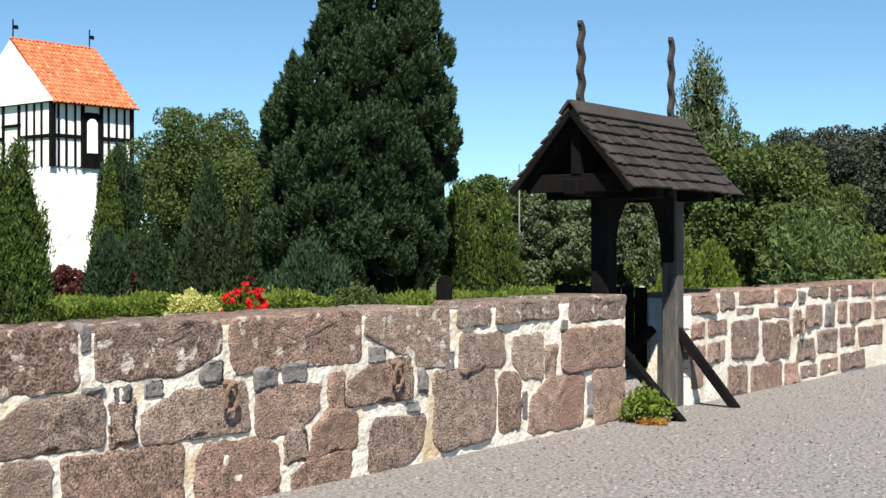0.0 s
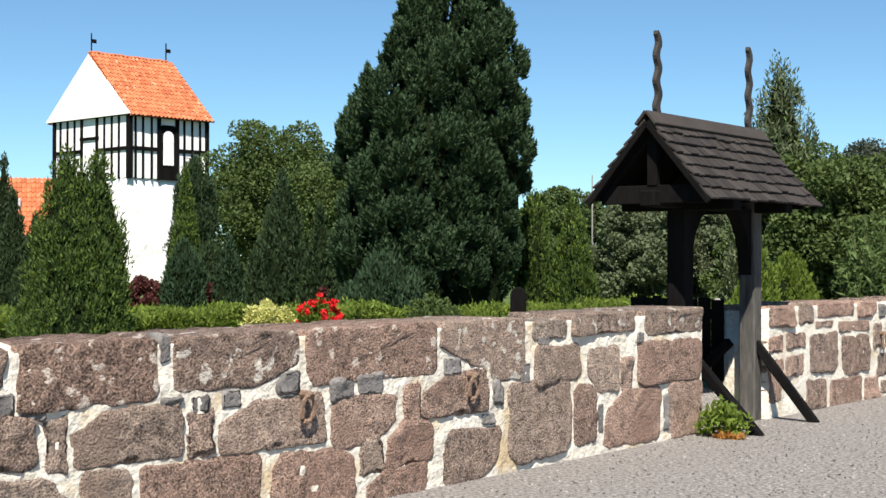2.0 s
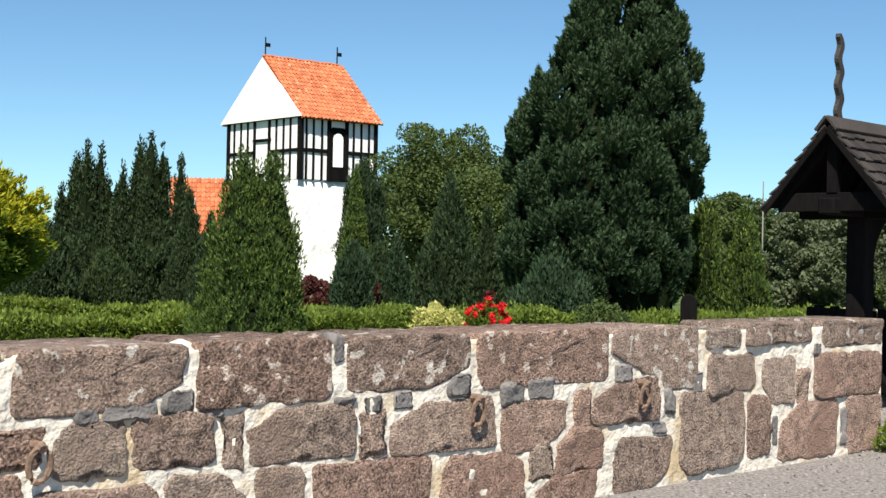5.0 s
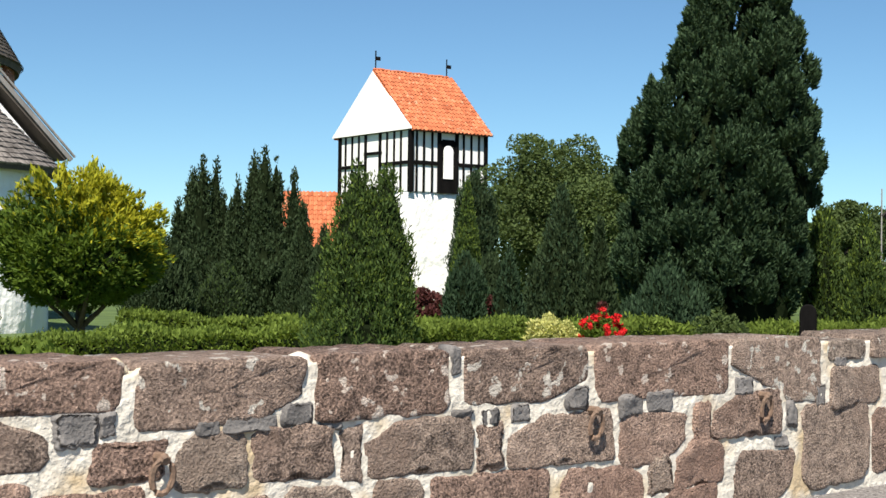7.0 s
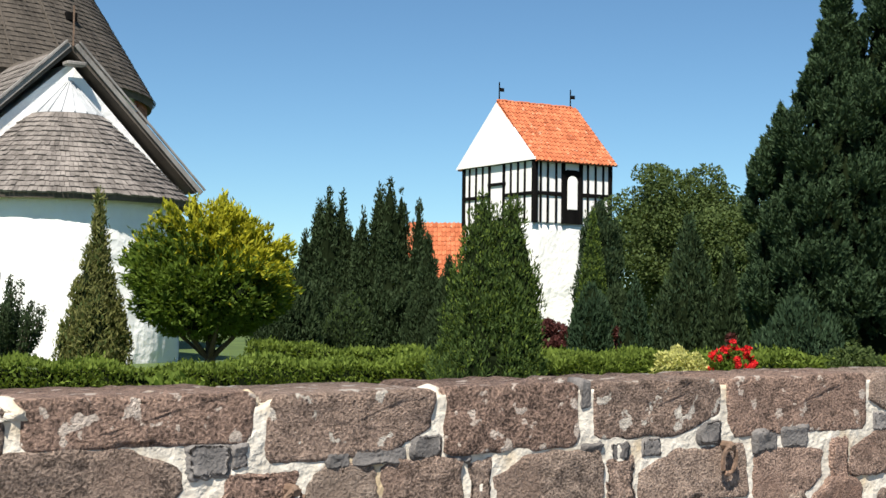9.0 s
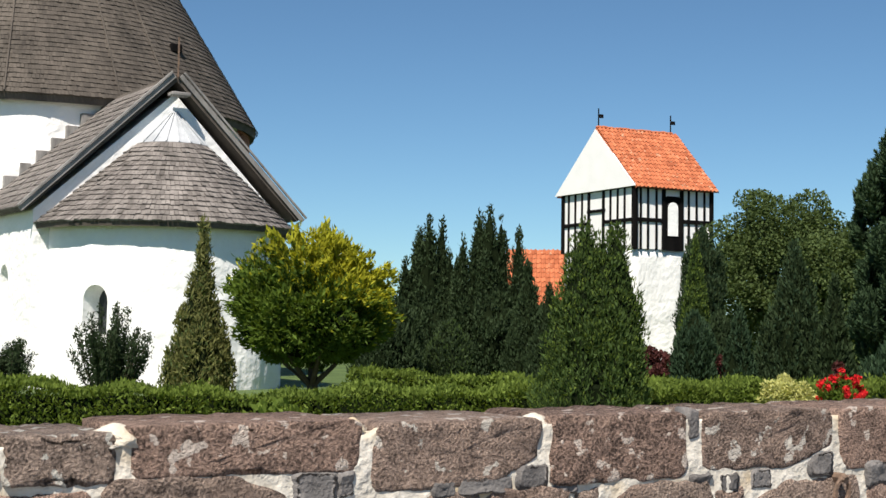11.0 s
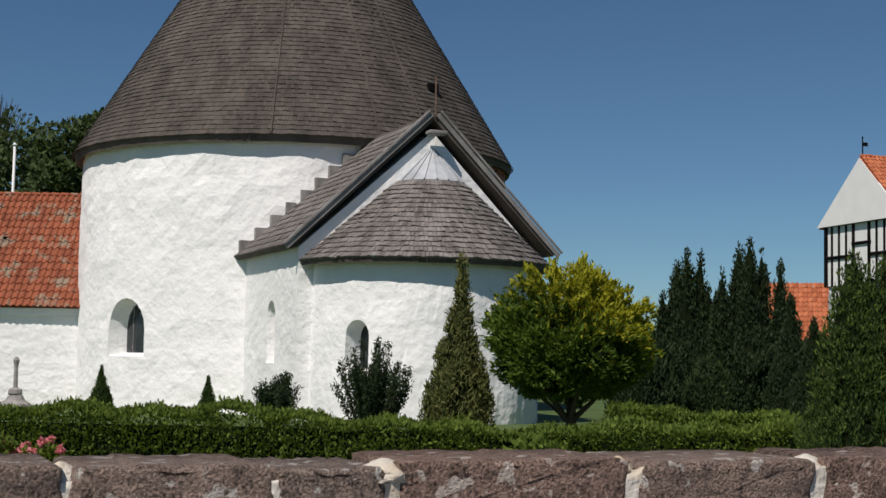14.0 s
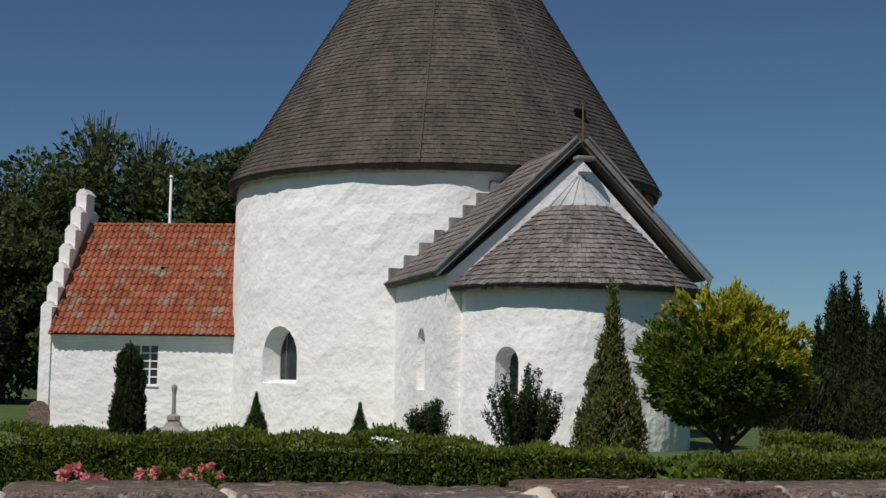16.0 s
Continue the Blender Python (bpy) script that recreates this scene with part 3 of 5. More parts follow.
church_nave()

# chancel: local x is east; its gable stands at GX
GX, GW, GE, GP, GS = 11.6, 3.4, 4.35, 7.88, 0.2
LEAN = 0.2  # the ridge stands a little off the middle


def chancel():
    sec = [(-GW + GS, -0.3), (GW + GS, -0.3), (GW + GS, GE), (GS + LEAN, GP - 0.3), (-GW + GS, GE)]
    wall_ob = part("chancel_wall", prism(sec, 5.2, GX), M_LIME, church)
    opening(wall_ob, 1.0, 1.3, 3.15, Vector((9.15, -GW + GS, 0)), (0, -1, 0), 0.7, 0.5, church)
    for s in (-1, 1):
        ridge, low = Vector((GS + LEAN, GP)), Vector((GS + (GW + 0.34 if s > 0 else -GW - 0.22), GE + 0.06 if s > 0 else GE - 0.04))
        d = (low - ridge).normalized()
        n = Vector((s * abs(d.y), abs(d.x))) * 0.14
        roof = part("chancel_roof", prism([ridge, low, low + n, ridge + Vector((0, 0.2))], 4.4, GX + 0.14), M_SHINGLE_DARK, church)
        run = (low - ridge).length
        base = Vector((4.6, low.x + n.x, low.y + n.y))
        flat_shingles("shingle_covering", base, (1, 0, 0), (0, -d.x, -d.y), GX + 0.13 - 4.6, run, M_SHINGLE, roof, course=0.3, width=0.16)
        # barge boards, in two steps
        for off, w, x in ((0.0, 0.13, GX + 0.17), (0.085, 0.06, GX + 0.22)):
            a = ridge + n * 0.9 + Vector((0, 0.06)) - n * 0
            b = low + n * 0.9
            dn = n.normalized() * (0.06 - w / 2 + off * 0.9)
            part("barge_board", beam((x, a.x + dn.x, a.y + dn.y), (x, b.x + dn.x + d.x * 0.1, b.y + dn.y + d.y * 0.1), w, 0.05, up=(1, 0, 0)), M_OLDWOOD, roof, "weathered grey barge board")
        # stepped brick seating of the roof against the round nave
        for i in range(8):
            q = ridge.lerp(low, 0.22 + i * 0.105)
            x = math.sqrt(max(NR * NR - q.x * q.x, 1)) - 0.05
            part("roof_step", boxed(x - 0.3, x + 0.16, q.x - 0.16, q.x + 0.22, q.y + 0.0, q.y + 0.42, 0.01), M_OLDWOOD, church, "grey weathered corbel step")
    # hanging iron hood under the gable point and the finial rod
    part("gable_hood", boxed(GX + 0.15, GX + 0.5, GS + LEAN - 0.26, GS + LEAN + 0.26, GP - 0.42, GP - 0.32, 0.02), M_OLDWOOD, church)
    part("ridge_rod", beam((GX + 0.2, GS + LEAN, GP + 0.1), (GX + 0.2, GS + LEAN, GP + 1.15), 0.035, 0.035, 0.0), M_IRON, church)
    # apse
    r, ez, tz = 2.98, 3.98, 6.98
    prof = [(r + 0.05 - 0.05 * i / 8, -0.3 + i * (ez + 0.4) / 8) for i in range(9)]
    prof = [(0.02, -0.3)] + prof + [(0.02, ez + 0.1)]
    v, f = revolve(prof, -math.pi / 2 - 0.05, math.pi / 2 + 0.05, 60)
    v = [plaster(p, 0.05, 0.9) if math.hypot(p[0], p[1]) > 1 else Vector(p) for p in v]
    k = len(prof)
    f.append(tuple(range(k))[::-1])
    f.append(tuple(range(60 * k, 61 * k)))
    ob = mesh_object("apse_wall", v, f, M_LIME, church)
    bm = bmesh.new()
    bm.from_mesh(ob.data)
    bmesh.ops.remove_doubles(bm, verts=bm.verts, dist=0.001)
    bmesh.ops.recalc_face_normals(bm, faces=bm.faces)
    bmesh.ops.translate(bm, verts=bm.verts, vec=(GX, GS, 0))
    bm.to_mesh(ob.data)
    bm.free()
    a = radians(-53)
    way = Vector((math.cos(a), math.sin(a), 0))
    opening(ob, 0.9, 1.15, 2.58, Vector((GX, GS, 0)) + way * (r + 0.02), way, 0.55, 0.5, church)
    er = r + 0.33
    slope = math.atan2(tz - ez, er)
    lean = lambda x, y, z: Vector((x + GX, y + GS + LEAN * max(0.0, z - ez) / (tz - ez), z))
    v, f = revolve([(r - 0.1, ez + 0.05), (er, ez - 0.1), (er + 0.03, ez + 0.04), (0.03, tz)], -math.pi / 2, math.pi / 2, 48)
    roof = mesh_object("apse_roof", [lean(x, y, z) for x, y, z in v], f, M_SHINGLE_DARK, church)
    rows, z, L = [], 0.0, math.hypot(er, tz - ez)
    while z < L * 0.70:
        c = z / L
        rows.append(((er + 0.06) * (1 - c), ez + 0.02 + (tz - ez) * c, slope, -math.pi * 0.5, math.pi * 0.5))
        z += 0.2
    cover = shingles("shingle_covering", rows, M_SHINGLE, roof, 0.27, 0.11, 0.045, (0, 0, 0), 0.010)
    for v in cover.data.vertices:
        v.co = lean(*v.co)
    c = 0.72
    v, f = revolve([((er + 0.05) * (1 - c), ez + 0.06 + (tz - ez) * c), (0.05, tz + 0.12)], -math.pi / 2, math.pi / 2, 9)
    part_lead = mesh_object("lead_cap", [lean(x, y, z) for x, y, z in v], f, M_LEAD, roof, "folded grey lead cap")
    for i in range(1, 9):
        a = -math.pi / 2 + math.pi * i / 9
        p = [lean(q * math.cos(a), q * math.sin(a), z) for q, z in (((er + 0.06) * (1 - c), ez + 0.08 + (tz - ez) * c), (0.06, tz + 0.13))]
        part("seam", beam(p[0], p[1], 0.03, 0.03, 0), M_LEAD, part_lead)


chancel()

# south porch: its own frame, x along the side that faces the wall (away from the nave), y back
PO = EYE16 + R16 * -6.3 + F16 * 46.45
PA = (R16 * -0.995 + F16 * 0.10).normalized()
PB = Vector((0, 0, 1)).cross(PA)
PB = PB if PB.dot(F16) > 0 else -PB
PM = Matrix((PA, PB, Vector((0, 0, 1)))).transposed().to_4x4()
PM.translation = PO
porch = thing("church_porch", PM, "whitewashed porch with stepped gable and mossy red tile roof", "porch")
PL, PH, PE, PR = 6.85, 3.2, 3.0, 7.0


def church_porch():
    wall_ob = part("porch_wall", boxed(-0.2, PL, 0.0, 2 * PH, -0.3, PE), M_LIME, porch)
    # window with white glazing bars
    x0, x1, z0, z1 = 3.0, 3.95, 1.35, 2.65
    cut(wall_ob, [part("cutter", boxed(x0, x1, -0.3, 0.3, z0, z1), M_LIME, porch)])
    win = part("window", boxed(x0 - 0.01, x1 + 0.01, 0.22, 0.28, z0 - 0.01, z1 + 0.01), M_GLASS, porch, "small-paned dark window")
    for i in range(4):
        x = x0 + (x1 - x0) * i / 3
        part("glazing_bar", boxed(x - 0.025, x + 0.025, 0.17, 0.215, z0, z1), M_PAINT, win, "white glazing bar")
    for i in range(6):
        z = z0 + (z1 - z0) * i / 5
        part("glazing_bar", boxed(x0, x1, 0.165, 0.212, z - 0.022, z + 0.022), M_PAINT, win)
    part("sill", boxed(x0 - 0.05, x1 + 0.05, -0.05, 0.2, z0 - 0.07, z0 - 0.005, 0.01), M_LIME, win)
    part("cornice", boxed(-0.1, PL - 0.25, -0.16, -0.003, PE - 0.28, PE + 0.02, 0.02), M_LIME, porch, "white moulded cornice")
    part("cornice", boxed(-0.1, PL - 0.25, -0.24, -0.164, PE - 0.1, PE + 0.03, 0.01), M_LIME, porch)
    sec = [(-0.3, PE - 0.05), (PH, PR - 0.12), (2 * PH + 0.3, PE - 0.05)]
    roof = part("porch_roof", prism(sec, -0.6, PL - 0.2), M_OLDTILE, porch)
    d = Vector((0, PH + 0.3, PR - 0.12 - PE + 0.05))
    pantiles("tile_covering", (-0.5, -0.34, PE - 0.02), (1, 0, 0), d, PL + 0.25, d.length, M_OLDTILE, roof)
    for i in range(22):
        part("ridge_tile", beam((-0.55 + i * 0.325, PH, PR - 0.05), (-0.55 + i * 0.325 + 0.35, PH, PR - 0.03), 0.2, 0.14, 0.05), M_OLDTILE, roof)
    part("flashing", beam((-0.26, -0.42, PE - 0.0), (-0.40, PH, PR + 0.02), 0.2, 0.12, 0.02), M_LIME, roof, "pale mortar flashing against the round wall")
    part("roof_pane", boxed(3.3, 3.5, 1.62, 1.8, 5.28, 5.36), M_TAR, roof)
    # stepped gable
    t0, t1 = PL - 0.22, PL + 0.16
    part("gable_wall", boxed(t0, t1, -0.06, 2 * PH + 0.06, -0.3, PE + 0.4), M_LIME, porch)
    steps = 7
    for i in range(steps):
        for side in (0, 1):
            y0 = -0.06 + i * 0.475
            y1 = y0 + 0.475 if i < steps - 1 else PH
            zt = 3.85 + i * 0.69
            if side:
                y0, y1 = 2 * PH - y1, 2 * PH - y0
            if y1 - y0 < 0.02:
                continue
            zb = PE + 0.4 if i == 0 else 3.3
            part("gable_step", boxed(t0, t1, y0, y1 - 0.003, zb if zb < zt else zt - 0.4, zt, 0.01), M_LIME, porch)
            mid = (t0 + t1) / 2
            cap = prism([(t0 - 0.02, zt), (t1 + 0.02, zt), (mid + 0.06, zt + 0.19), (mid - 0.06, zt + 0.19)], y0, y1 - 0.003)
            for v in cap.verts:
                v.co.x, v.co.y = v.co.y, v.co.x
            bmesh.ops.recalc_face_normals(cap, faces=cap.faces)
            part("step_cap", cap, M_LIME, porch)
            part("cap_tile", beam((t0 - 0.05, (y0 + y1) / 2, zt + 0.0), (mid - 0.04, (y0 + y1) / 2, zt + 0.21), y1 - y0, 0.04, 0.005), M_LIME, porch, "whitewashed step cap")


church_porch()

flag = thing("flagpole", Matrix.Translation(EYE16 + R16 * (-487 / 2517 * 62) + F16 * 62 + Vector((0, 0, -0.1))), "white wooden flagpole behind the porch", "flagpole")
mesh_object("pole", *tube([(0, 0, 0), (0, 0, 6), (0, 0, 10.4)], [0.09, 0.075, 0.05], 10), M_PAINT, flag, smooth=True)
mesh_object("knob", *tube([(0, 0, 10.4), (0, 0, 10.45), (0, 0, 10.55)], [0.05, 0.1, 0.03], 8), M_PAINT, flag)

# ---------------------------------------------------------------- bell tower
TW_M = plan(15.38, 72)
tr_, tf_ = plan(15.41 - 90, 1), plan(15.41, 1)
T_G = (-tr_ * math.cos(radians(55)) + tf_ * math.sin(radians(55)))  # along the gable side
T_L = (tr_ * math.sin(radians(55)) + tf_ * math.cos(radians(55)))  # along the ridge
TM = Matrix((T_L, T_G, Vector((0, 0, 1)))).transposed().to_4x4()
TM.translation = TW_M
tower = thing("bell_tower", TM, "half-timbered bell tower with whitewashed base and orange tiled roof", "tower")
TG, TL, TB, TE, TP = 6.85, 5.0, 5.65, 8.98, 12.15


def bell_tower():
    part("upper_wall", boxed(0.12, TL - 0.12, 0.12, TG - 0.12, TB + 0.05, TE), M_LIME_EVEN, tower)
    base = boxed(0.2, TL - 0.12, 0.2, TG - 0.12, -0.3, TB + 0.05)
    bmesh.ops.subdivide_edges(base, edges=base.edges, cuts=14, use_grid_fill=True)
    for v in base.verts:
        k = 0.07 * noise.noise(v.co * 1.3) + 0.04 * noise.noise(v.co * 4)
        v.co.x += k if v.co.x < 1 else 0
        v.co.y += k if v.co.y < 1 else 0
    part("stone_base", base, M_LIME, tower, "rough whitewashed stone base", smooth=True)
    part("gable", prism([(-0.2, TE - 0.14), (TG / 2, TP - 0.05), (TG + 0.5, TE - 0.16)], -0.1, 0.2), M_LIME_EVEN, tower)
    part("gable", prism([(0.1, TE - 0.02), (TG / 2, TP - 0.05), (TG - 0.1, TE - 0.02)], TL - 0.2, TL), M_LIME, tower)
    up = Vector((0, TG / 2 + 0.25, TP - TE + 0.25))
    body = part("roof", prism([(-0.25, TE - 0.25), (TG / 2, TP - 0.0), (TG + 0.35, TE - 0.25), (TG / 2, TP - 0.18)], -0.08, TL + 0.15), M_TILE, tower)
    pantiles("tile_covering", (-0.06, -0.27, TE - 0.22), (1, 0, 0), up, TL + 0.16, up.length, M_TILE, body, course=0.34, width=0.24, seed=9)
    for i in range(14):
        part("ridge_tile", beam((-0.05 + i * 0.35, TG / 2, TP + 0.06 + 0.03 * math.sin(i * 1.7)), (0.33 + i * 0.35, TG / 2, TP + 0.07), 0.2, 0.14, 0.05), M_TILE, body)
    # timber frame on the two sides that show
    def bar(x0, x1, y0, y1, z0, z1, name="timber"):
        part(name, boxed(x0, x1, y0, y1, z0, z1, 0.006), M_TAR, tower)
    bar(-0.02, 0.22, -0.02, 0.22, TB, TE, "corner_post")
    bar(TL - 0.2, TL, 0.0, 0.2, TB, TE, "corner_post")
    bar(0.0, 0.2, TG - 0.2, TG, TB, TE, "corner_post")
    zm = TB + 1.52
    for q, w in ((0.09, 0.085), (0.18, 0.085), (0.285, 0.085), (0.375, 0.2), (0.60, 0.2), (0.69, 0.085), (0.79, 0.085), (0.89, 0.085)):
        x = q * TL
        bar(x - w / 2, x + w / 2, 0.03, 0.15, TB, TE - 0.22)
    for a, b in ((0.22, 0.355 * TL), (0.62 * TL, TL - 0.2)):
        bar(a, b, 0.045, 0.16, zm - 0.1, zm + 0.1, "rail")
    bar(0.22, TL - 0.2, 0.02, 0.17, TE - 0.22, TE + 0.1, "top_plate")
    bar(0.415 * TL, 0.565 * TL, 0.05, 0.17, TE - 0.75, TE - 0.55, "lintel")
    panel = part("hatch_panel", boxed(0.375 * TL, 0.60 * TL, 0.075, 0.17, TB, TE - 0.6), M_TAR, tower, "black boarded hatch")
    part("hatch_arch", arch(0.62, TB + 0.75, TE - 0.85, 0.02, Matrix.Translation((0.4875 * TL, 0.062, 0)) @ Matrix.Diagonal((1, 0.08, 1, 1))), M_LIME, panel, "white arched panel")
    for q, w in ((0.14, 0.085), (0.23, 0.085), (0.325, 0.085), (0.42, 0.16), (0.62, 0.16), (0.715, 0.085), (0.81, 0.085), (0.905, 0.085)):
        y = q * TG
        bar(0.03, 0.15, y - w / 2, y + w / 2, TB, TE - 0.18)
    for a, b in ((0.22, 0.40 * TG), (0.64 * TG, TG - 0.2)):
        bar(0.045, 0.16, a, b, zm - 0.09, zm + 0.09, "rail")
    bar(0.04, 0.16, 0.40 * TG, 0.64 * TG, zm + 0.55, zm + 0.70, "rail")
    bar(0.02, 0.17, 0.22, TG - 0.2, TE - 0.18, TE - 0.02, "top_plate")
    # weathervanes
    for x in (0.1, TL - 0.25):
        vane = part("weathervane", beam((x, TG / 2, TP), (x, TG / 2, TP + 1.05), 0.05, 0.05, 0), M_TAR, tower)
        part("flag", boxed(x + 0.03, x + 0.3, TG / 2 - 0.012, TG / 2 + 0.012, TP + 0.55, TP + 0.75), M_TAR, vane)


bell_tower()

# small house behind, with an orange roof
hm = Matrix((plan(20 - 90, 1), plan(20, 1), Vector((0, 0, 1)))).transposed().to_4x4()
hm.translation = plan(20.2, 80)
house = thing("small_house", hm, "low white house with a bright orange tile roof", "house")
part("wall", boxed(-0.3, 3.2, 0, 5, -0.3, 3.0), M_LIME, house)
hr = part("roof", prism([(-0.4, 2.8), (2.6, 6.1), (5.4, 2.8)], -0.4, 3.4), M_TILE, house)
pantiles("tile_covering", (-0.4, -0.45, 2.82), (1, 0, 0), (0, 3.0, 3.3), 3.8, 4.46, M_TILE, hr, course=0.36, width=0.25, seed=10)
part("vent_pipe", beam((0.9, 1.0, 4.2), (0.9, 1.0, 4.95), 0.3, 0.3, 0.02), M_LEAD, hr)


def G(az, dist, up=0.0):
    p = plan(az, dist)
    p.z = yard(p.x, p.y) + up
    return p



# ---------------------------------------------------------------- hedges
HEDGE_A, HEDGE_B = Vector((-14.45, 9.65, 0)), Vector((3.5, 20.5, 0))


def hedge(name, a, b, width, top, mat, label, seed, per=2500, leaf=0.06, wave=0.036, dip=0.0, dip_at=8.0):
    rng = np.random.default_rng(seed)
    d = b - a
    ln = d.length
    m = Matrix.Translation(a) @ Matrix.Rotation(math.atan2(d.y, d.x), 4, "Z")
    t = thing(name, m, label, "hedge")
    h = top - YARD
    n = int(per * ln * (width + 2 * h))
    u = rng.random(n) * ln
    k = rng.random(n) * (width + 2 * h)
    front, over = k < h, (k >= h) & (k < h + width)
    yy = np.where(front, -width / 2, np.where(over, k - h - width / 2, width / 2))
    zz = np.where(front, k, np.where(over, h, k - h - width))
    o = np.stack([0 * u, np.where(front, -1.0, np.where(over, 0.0, 1.0)), np.where(over, 1.0, 0.25)], 1)
    w = wave * (np.sin(u * 3.1) + np.sin(u * 7.3 + 1) + np.sin(u * 1.3 + zz * 4)) + np.abs(rng.normal(0, 0.035, n)) - 0.02
    zz = zz * (1 - dip / h * np.exp(-((u - dip_at) / 1.9) ** 2))
    p = np.stack([u, yy, zz + YARD], 1) + o * w[:, None]
    leaves("foliage", rng, p, o + np.array([0, 0, 0.5]), leaf, leaf * 0.45, mat, t, spread=0.6)
    # Added near-black block gives the hedge its inner shade by colour.
    part("core", boxed(0.06, ln - 0.06, -width / 2 + 0.07, width / 2 - 0.07, YARD - 0.1, top - 0.025 - dip), M_SHADE, t, "near-black core painted as the hedge's inner shade")
    return t


hedge("box_hedge", HEDGE_A, HEDGE_B, 0.9, 0.97, F_HEDGE, "clipped green box hedge behind the stone wall", 3, dip=0.13)
hedge("low_hedge", plan(26.5, 24.0), plan(10, 21.5), 0.8, 0.80, F_HEDGE, "low green hedge in the churchyard", 4, leaf=0.09, per=1500)
path_ob = mesh_object("path", [plan(62, 11.5, YARD + 0.006), plan(56.3, 13.0, YARD + 0.006), G(56.8, 42, 0.012), G(60, 42, 0.012)], [(0, 1, 2, 3)], M_GRAVEL)
tagged(path_ob, "pale gravel path beside the hedge end", "path", kind="structure")

# ---------------------------------------------------------------- trees and shrubs of the churchyard
shoulder = lambda h: (0.62 + 0.38 * (1 - h) ** 1.2) * min(1.0, ((1 - h) / 0.16)) ** 0.55
pointed = lambda h: (1 - h) ** 0.8 * min(1.0, 0.7 + 2 * h)
oval = lambda h: max(0.0, math.sin(math.pi * (0.1 + 0.9 * h) ** 0.8)) ** 0.6
firry = lambda h: (1 - h) ** 0.62 * min(1.0, 0.62 + 2.6 * h)



spired("clipped_thuja", G(17.35, 15.0), [(-0.12, 0.0, 2.42, 0.36), (0.20, 0.06, 2.38, 0.30), (0.05, 0.0, 2.28, 0.40), (0.03, -0.04, 1.75, 0.48), (-0.06, -0.08, 1.2, 0.55)], F_THUJA, "dense green thuja with two blunt tops before the hedge", 11, clump=0.15, per=9000, leaf=0.05, density=0.5, core=0.8, spread=0.4, mat2=F_LIGHT, wide=0.34)


def brush_fir():
    """A big dense fir with two leaders: boughs set with upright brush-like tips, and dark gaps between."""
    rng = np.random.default_rng(12)
    t = thing("large_fir", Matrix.Translation(G(3.2, 20.6)), "large dark dense fir with upright brush-like foliage", "tree")
    mesh_object("trunk", *tube([(0, 0, -0.1), (0, 0, 2.0), (0, 0, 5.2)], [0.2, 0.15, 0.05], 9), M_BARK, t)
    up = np.array([0, 0, 1.0])
    ps, ds = [], []
    lobes = ((-0.25, 0.85, 5.9, (0.5, 0.8, 1.3, 2.1, 2.8, 3.5, 4.1, 4.7, 5.2, 5.9), (1.05, 1.2, 1.28, 1.26, 1.18, 1.04, 0.66, 0.36, 0.24, 0.05), 84),
             (0.5, 0.9, 7.0, (0.9, 1.3, 2.1, 2.5, 3.3, 4.1, 4.7, 5.2, 7.0), (0.55, 0.72, 0.74, 0.92, 0.86, 0.78, 0.60, 0.48, 0.05), 66))
    for u, low, high, zs, rs, n in lobes:
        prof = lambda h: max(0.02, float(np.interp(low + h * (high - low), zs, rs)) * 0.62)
        # Near-black body, almost down to the ground, paints shade among and under boughs.
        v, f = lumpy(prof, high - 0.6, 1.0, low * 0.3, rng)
        mesh_object("shade_core", [Vector(q) + Vector((u, 0, 0)) for q in v], f, M_SHADE, t)
        for i in range(n):
            h = 1 - (1 - (i + 0.5) / n) ** 0.72
            z = low + h * (high - low)
            a = i * 2.39996 + rng.normal(0, 0.16)
            out = np.array([math.cos(a), math.sin(a), 0])
            r = float(np.interp(z, zs, rs))
            size = min(0.40, 0.13 + 0.24 * r) * rng.uniform(0.7, 1.25)
            # boughs stand out unevenly, so that the gaps between them lie in shade
            c = np.array([u, 0, z]) + out * (r * rng.uniform(0.84, 1.08) - size * 0.9)
            tips = int(16 + 330 * size * size)
            for k in range(tips):
                w = sphere_dirs(rng, 1)[0]
                w[2] = abs(w[2]) * 1.05 - 0.28
                w += out * 0.55
                w /= np.linalg.norm(w)
                foot = c + w * size * np.array([0.85, 0.85, 1.05])
                axis = up * 0.95 + w * 0.55 + rng.normal(0, 0.09, 3)
                axis /= np.linalg.norm(axis)
                m = 34
                q = rng.random(m)
                ln = 0.21 * rng.uniform(0.7, 1.25)
                side = rng.normal(0, 1, (m, 3))
                side /= np.linalg.norm(side, axis=1)[:, None]
                ps.append(foot + axis * (q * ln - 0.1)[:, None] + side * (0.044 * (1.1 - q ** 2))[:, None])
                ds.append(axis * 0.8 + side * 0.6)
    p, d = np.concatenate(ps), np.concatenate(ds)
    leaves("crown", rng, p, d, 0.10, 0.029, F_FIR, t, spread=0.12)


brush_fir()
conifer("blue_juniper", G(5.25, 19.0), 1.36, 0.60, oval, F_BLUE, "blue-green juniper at the foot of the fir", 13, clump=0.16, per=4000, leaf=0.08)
conifer("light_thuja", G(-0.65, 21.8), 2.3, 0.30, shoulder, F_THUJA, "light green thuja beside the dark fir", 14, clump=0.12, per=6000, leaf=0.07, group="light thujas", mat2=F_LIGHT)
conifer("light_thuja", G(-2.25, 21.6), 2.25, 0.36, lambda h: min(1.0, 1.5 * (1 - h)) ** 0.7, F_THUJA, "light green thuja beside the dark fir", 15, clump=0.12, per=6000, leaf=0.07, group="light thujas", mat2=F_LIGHT)
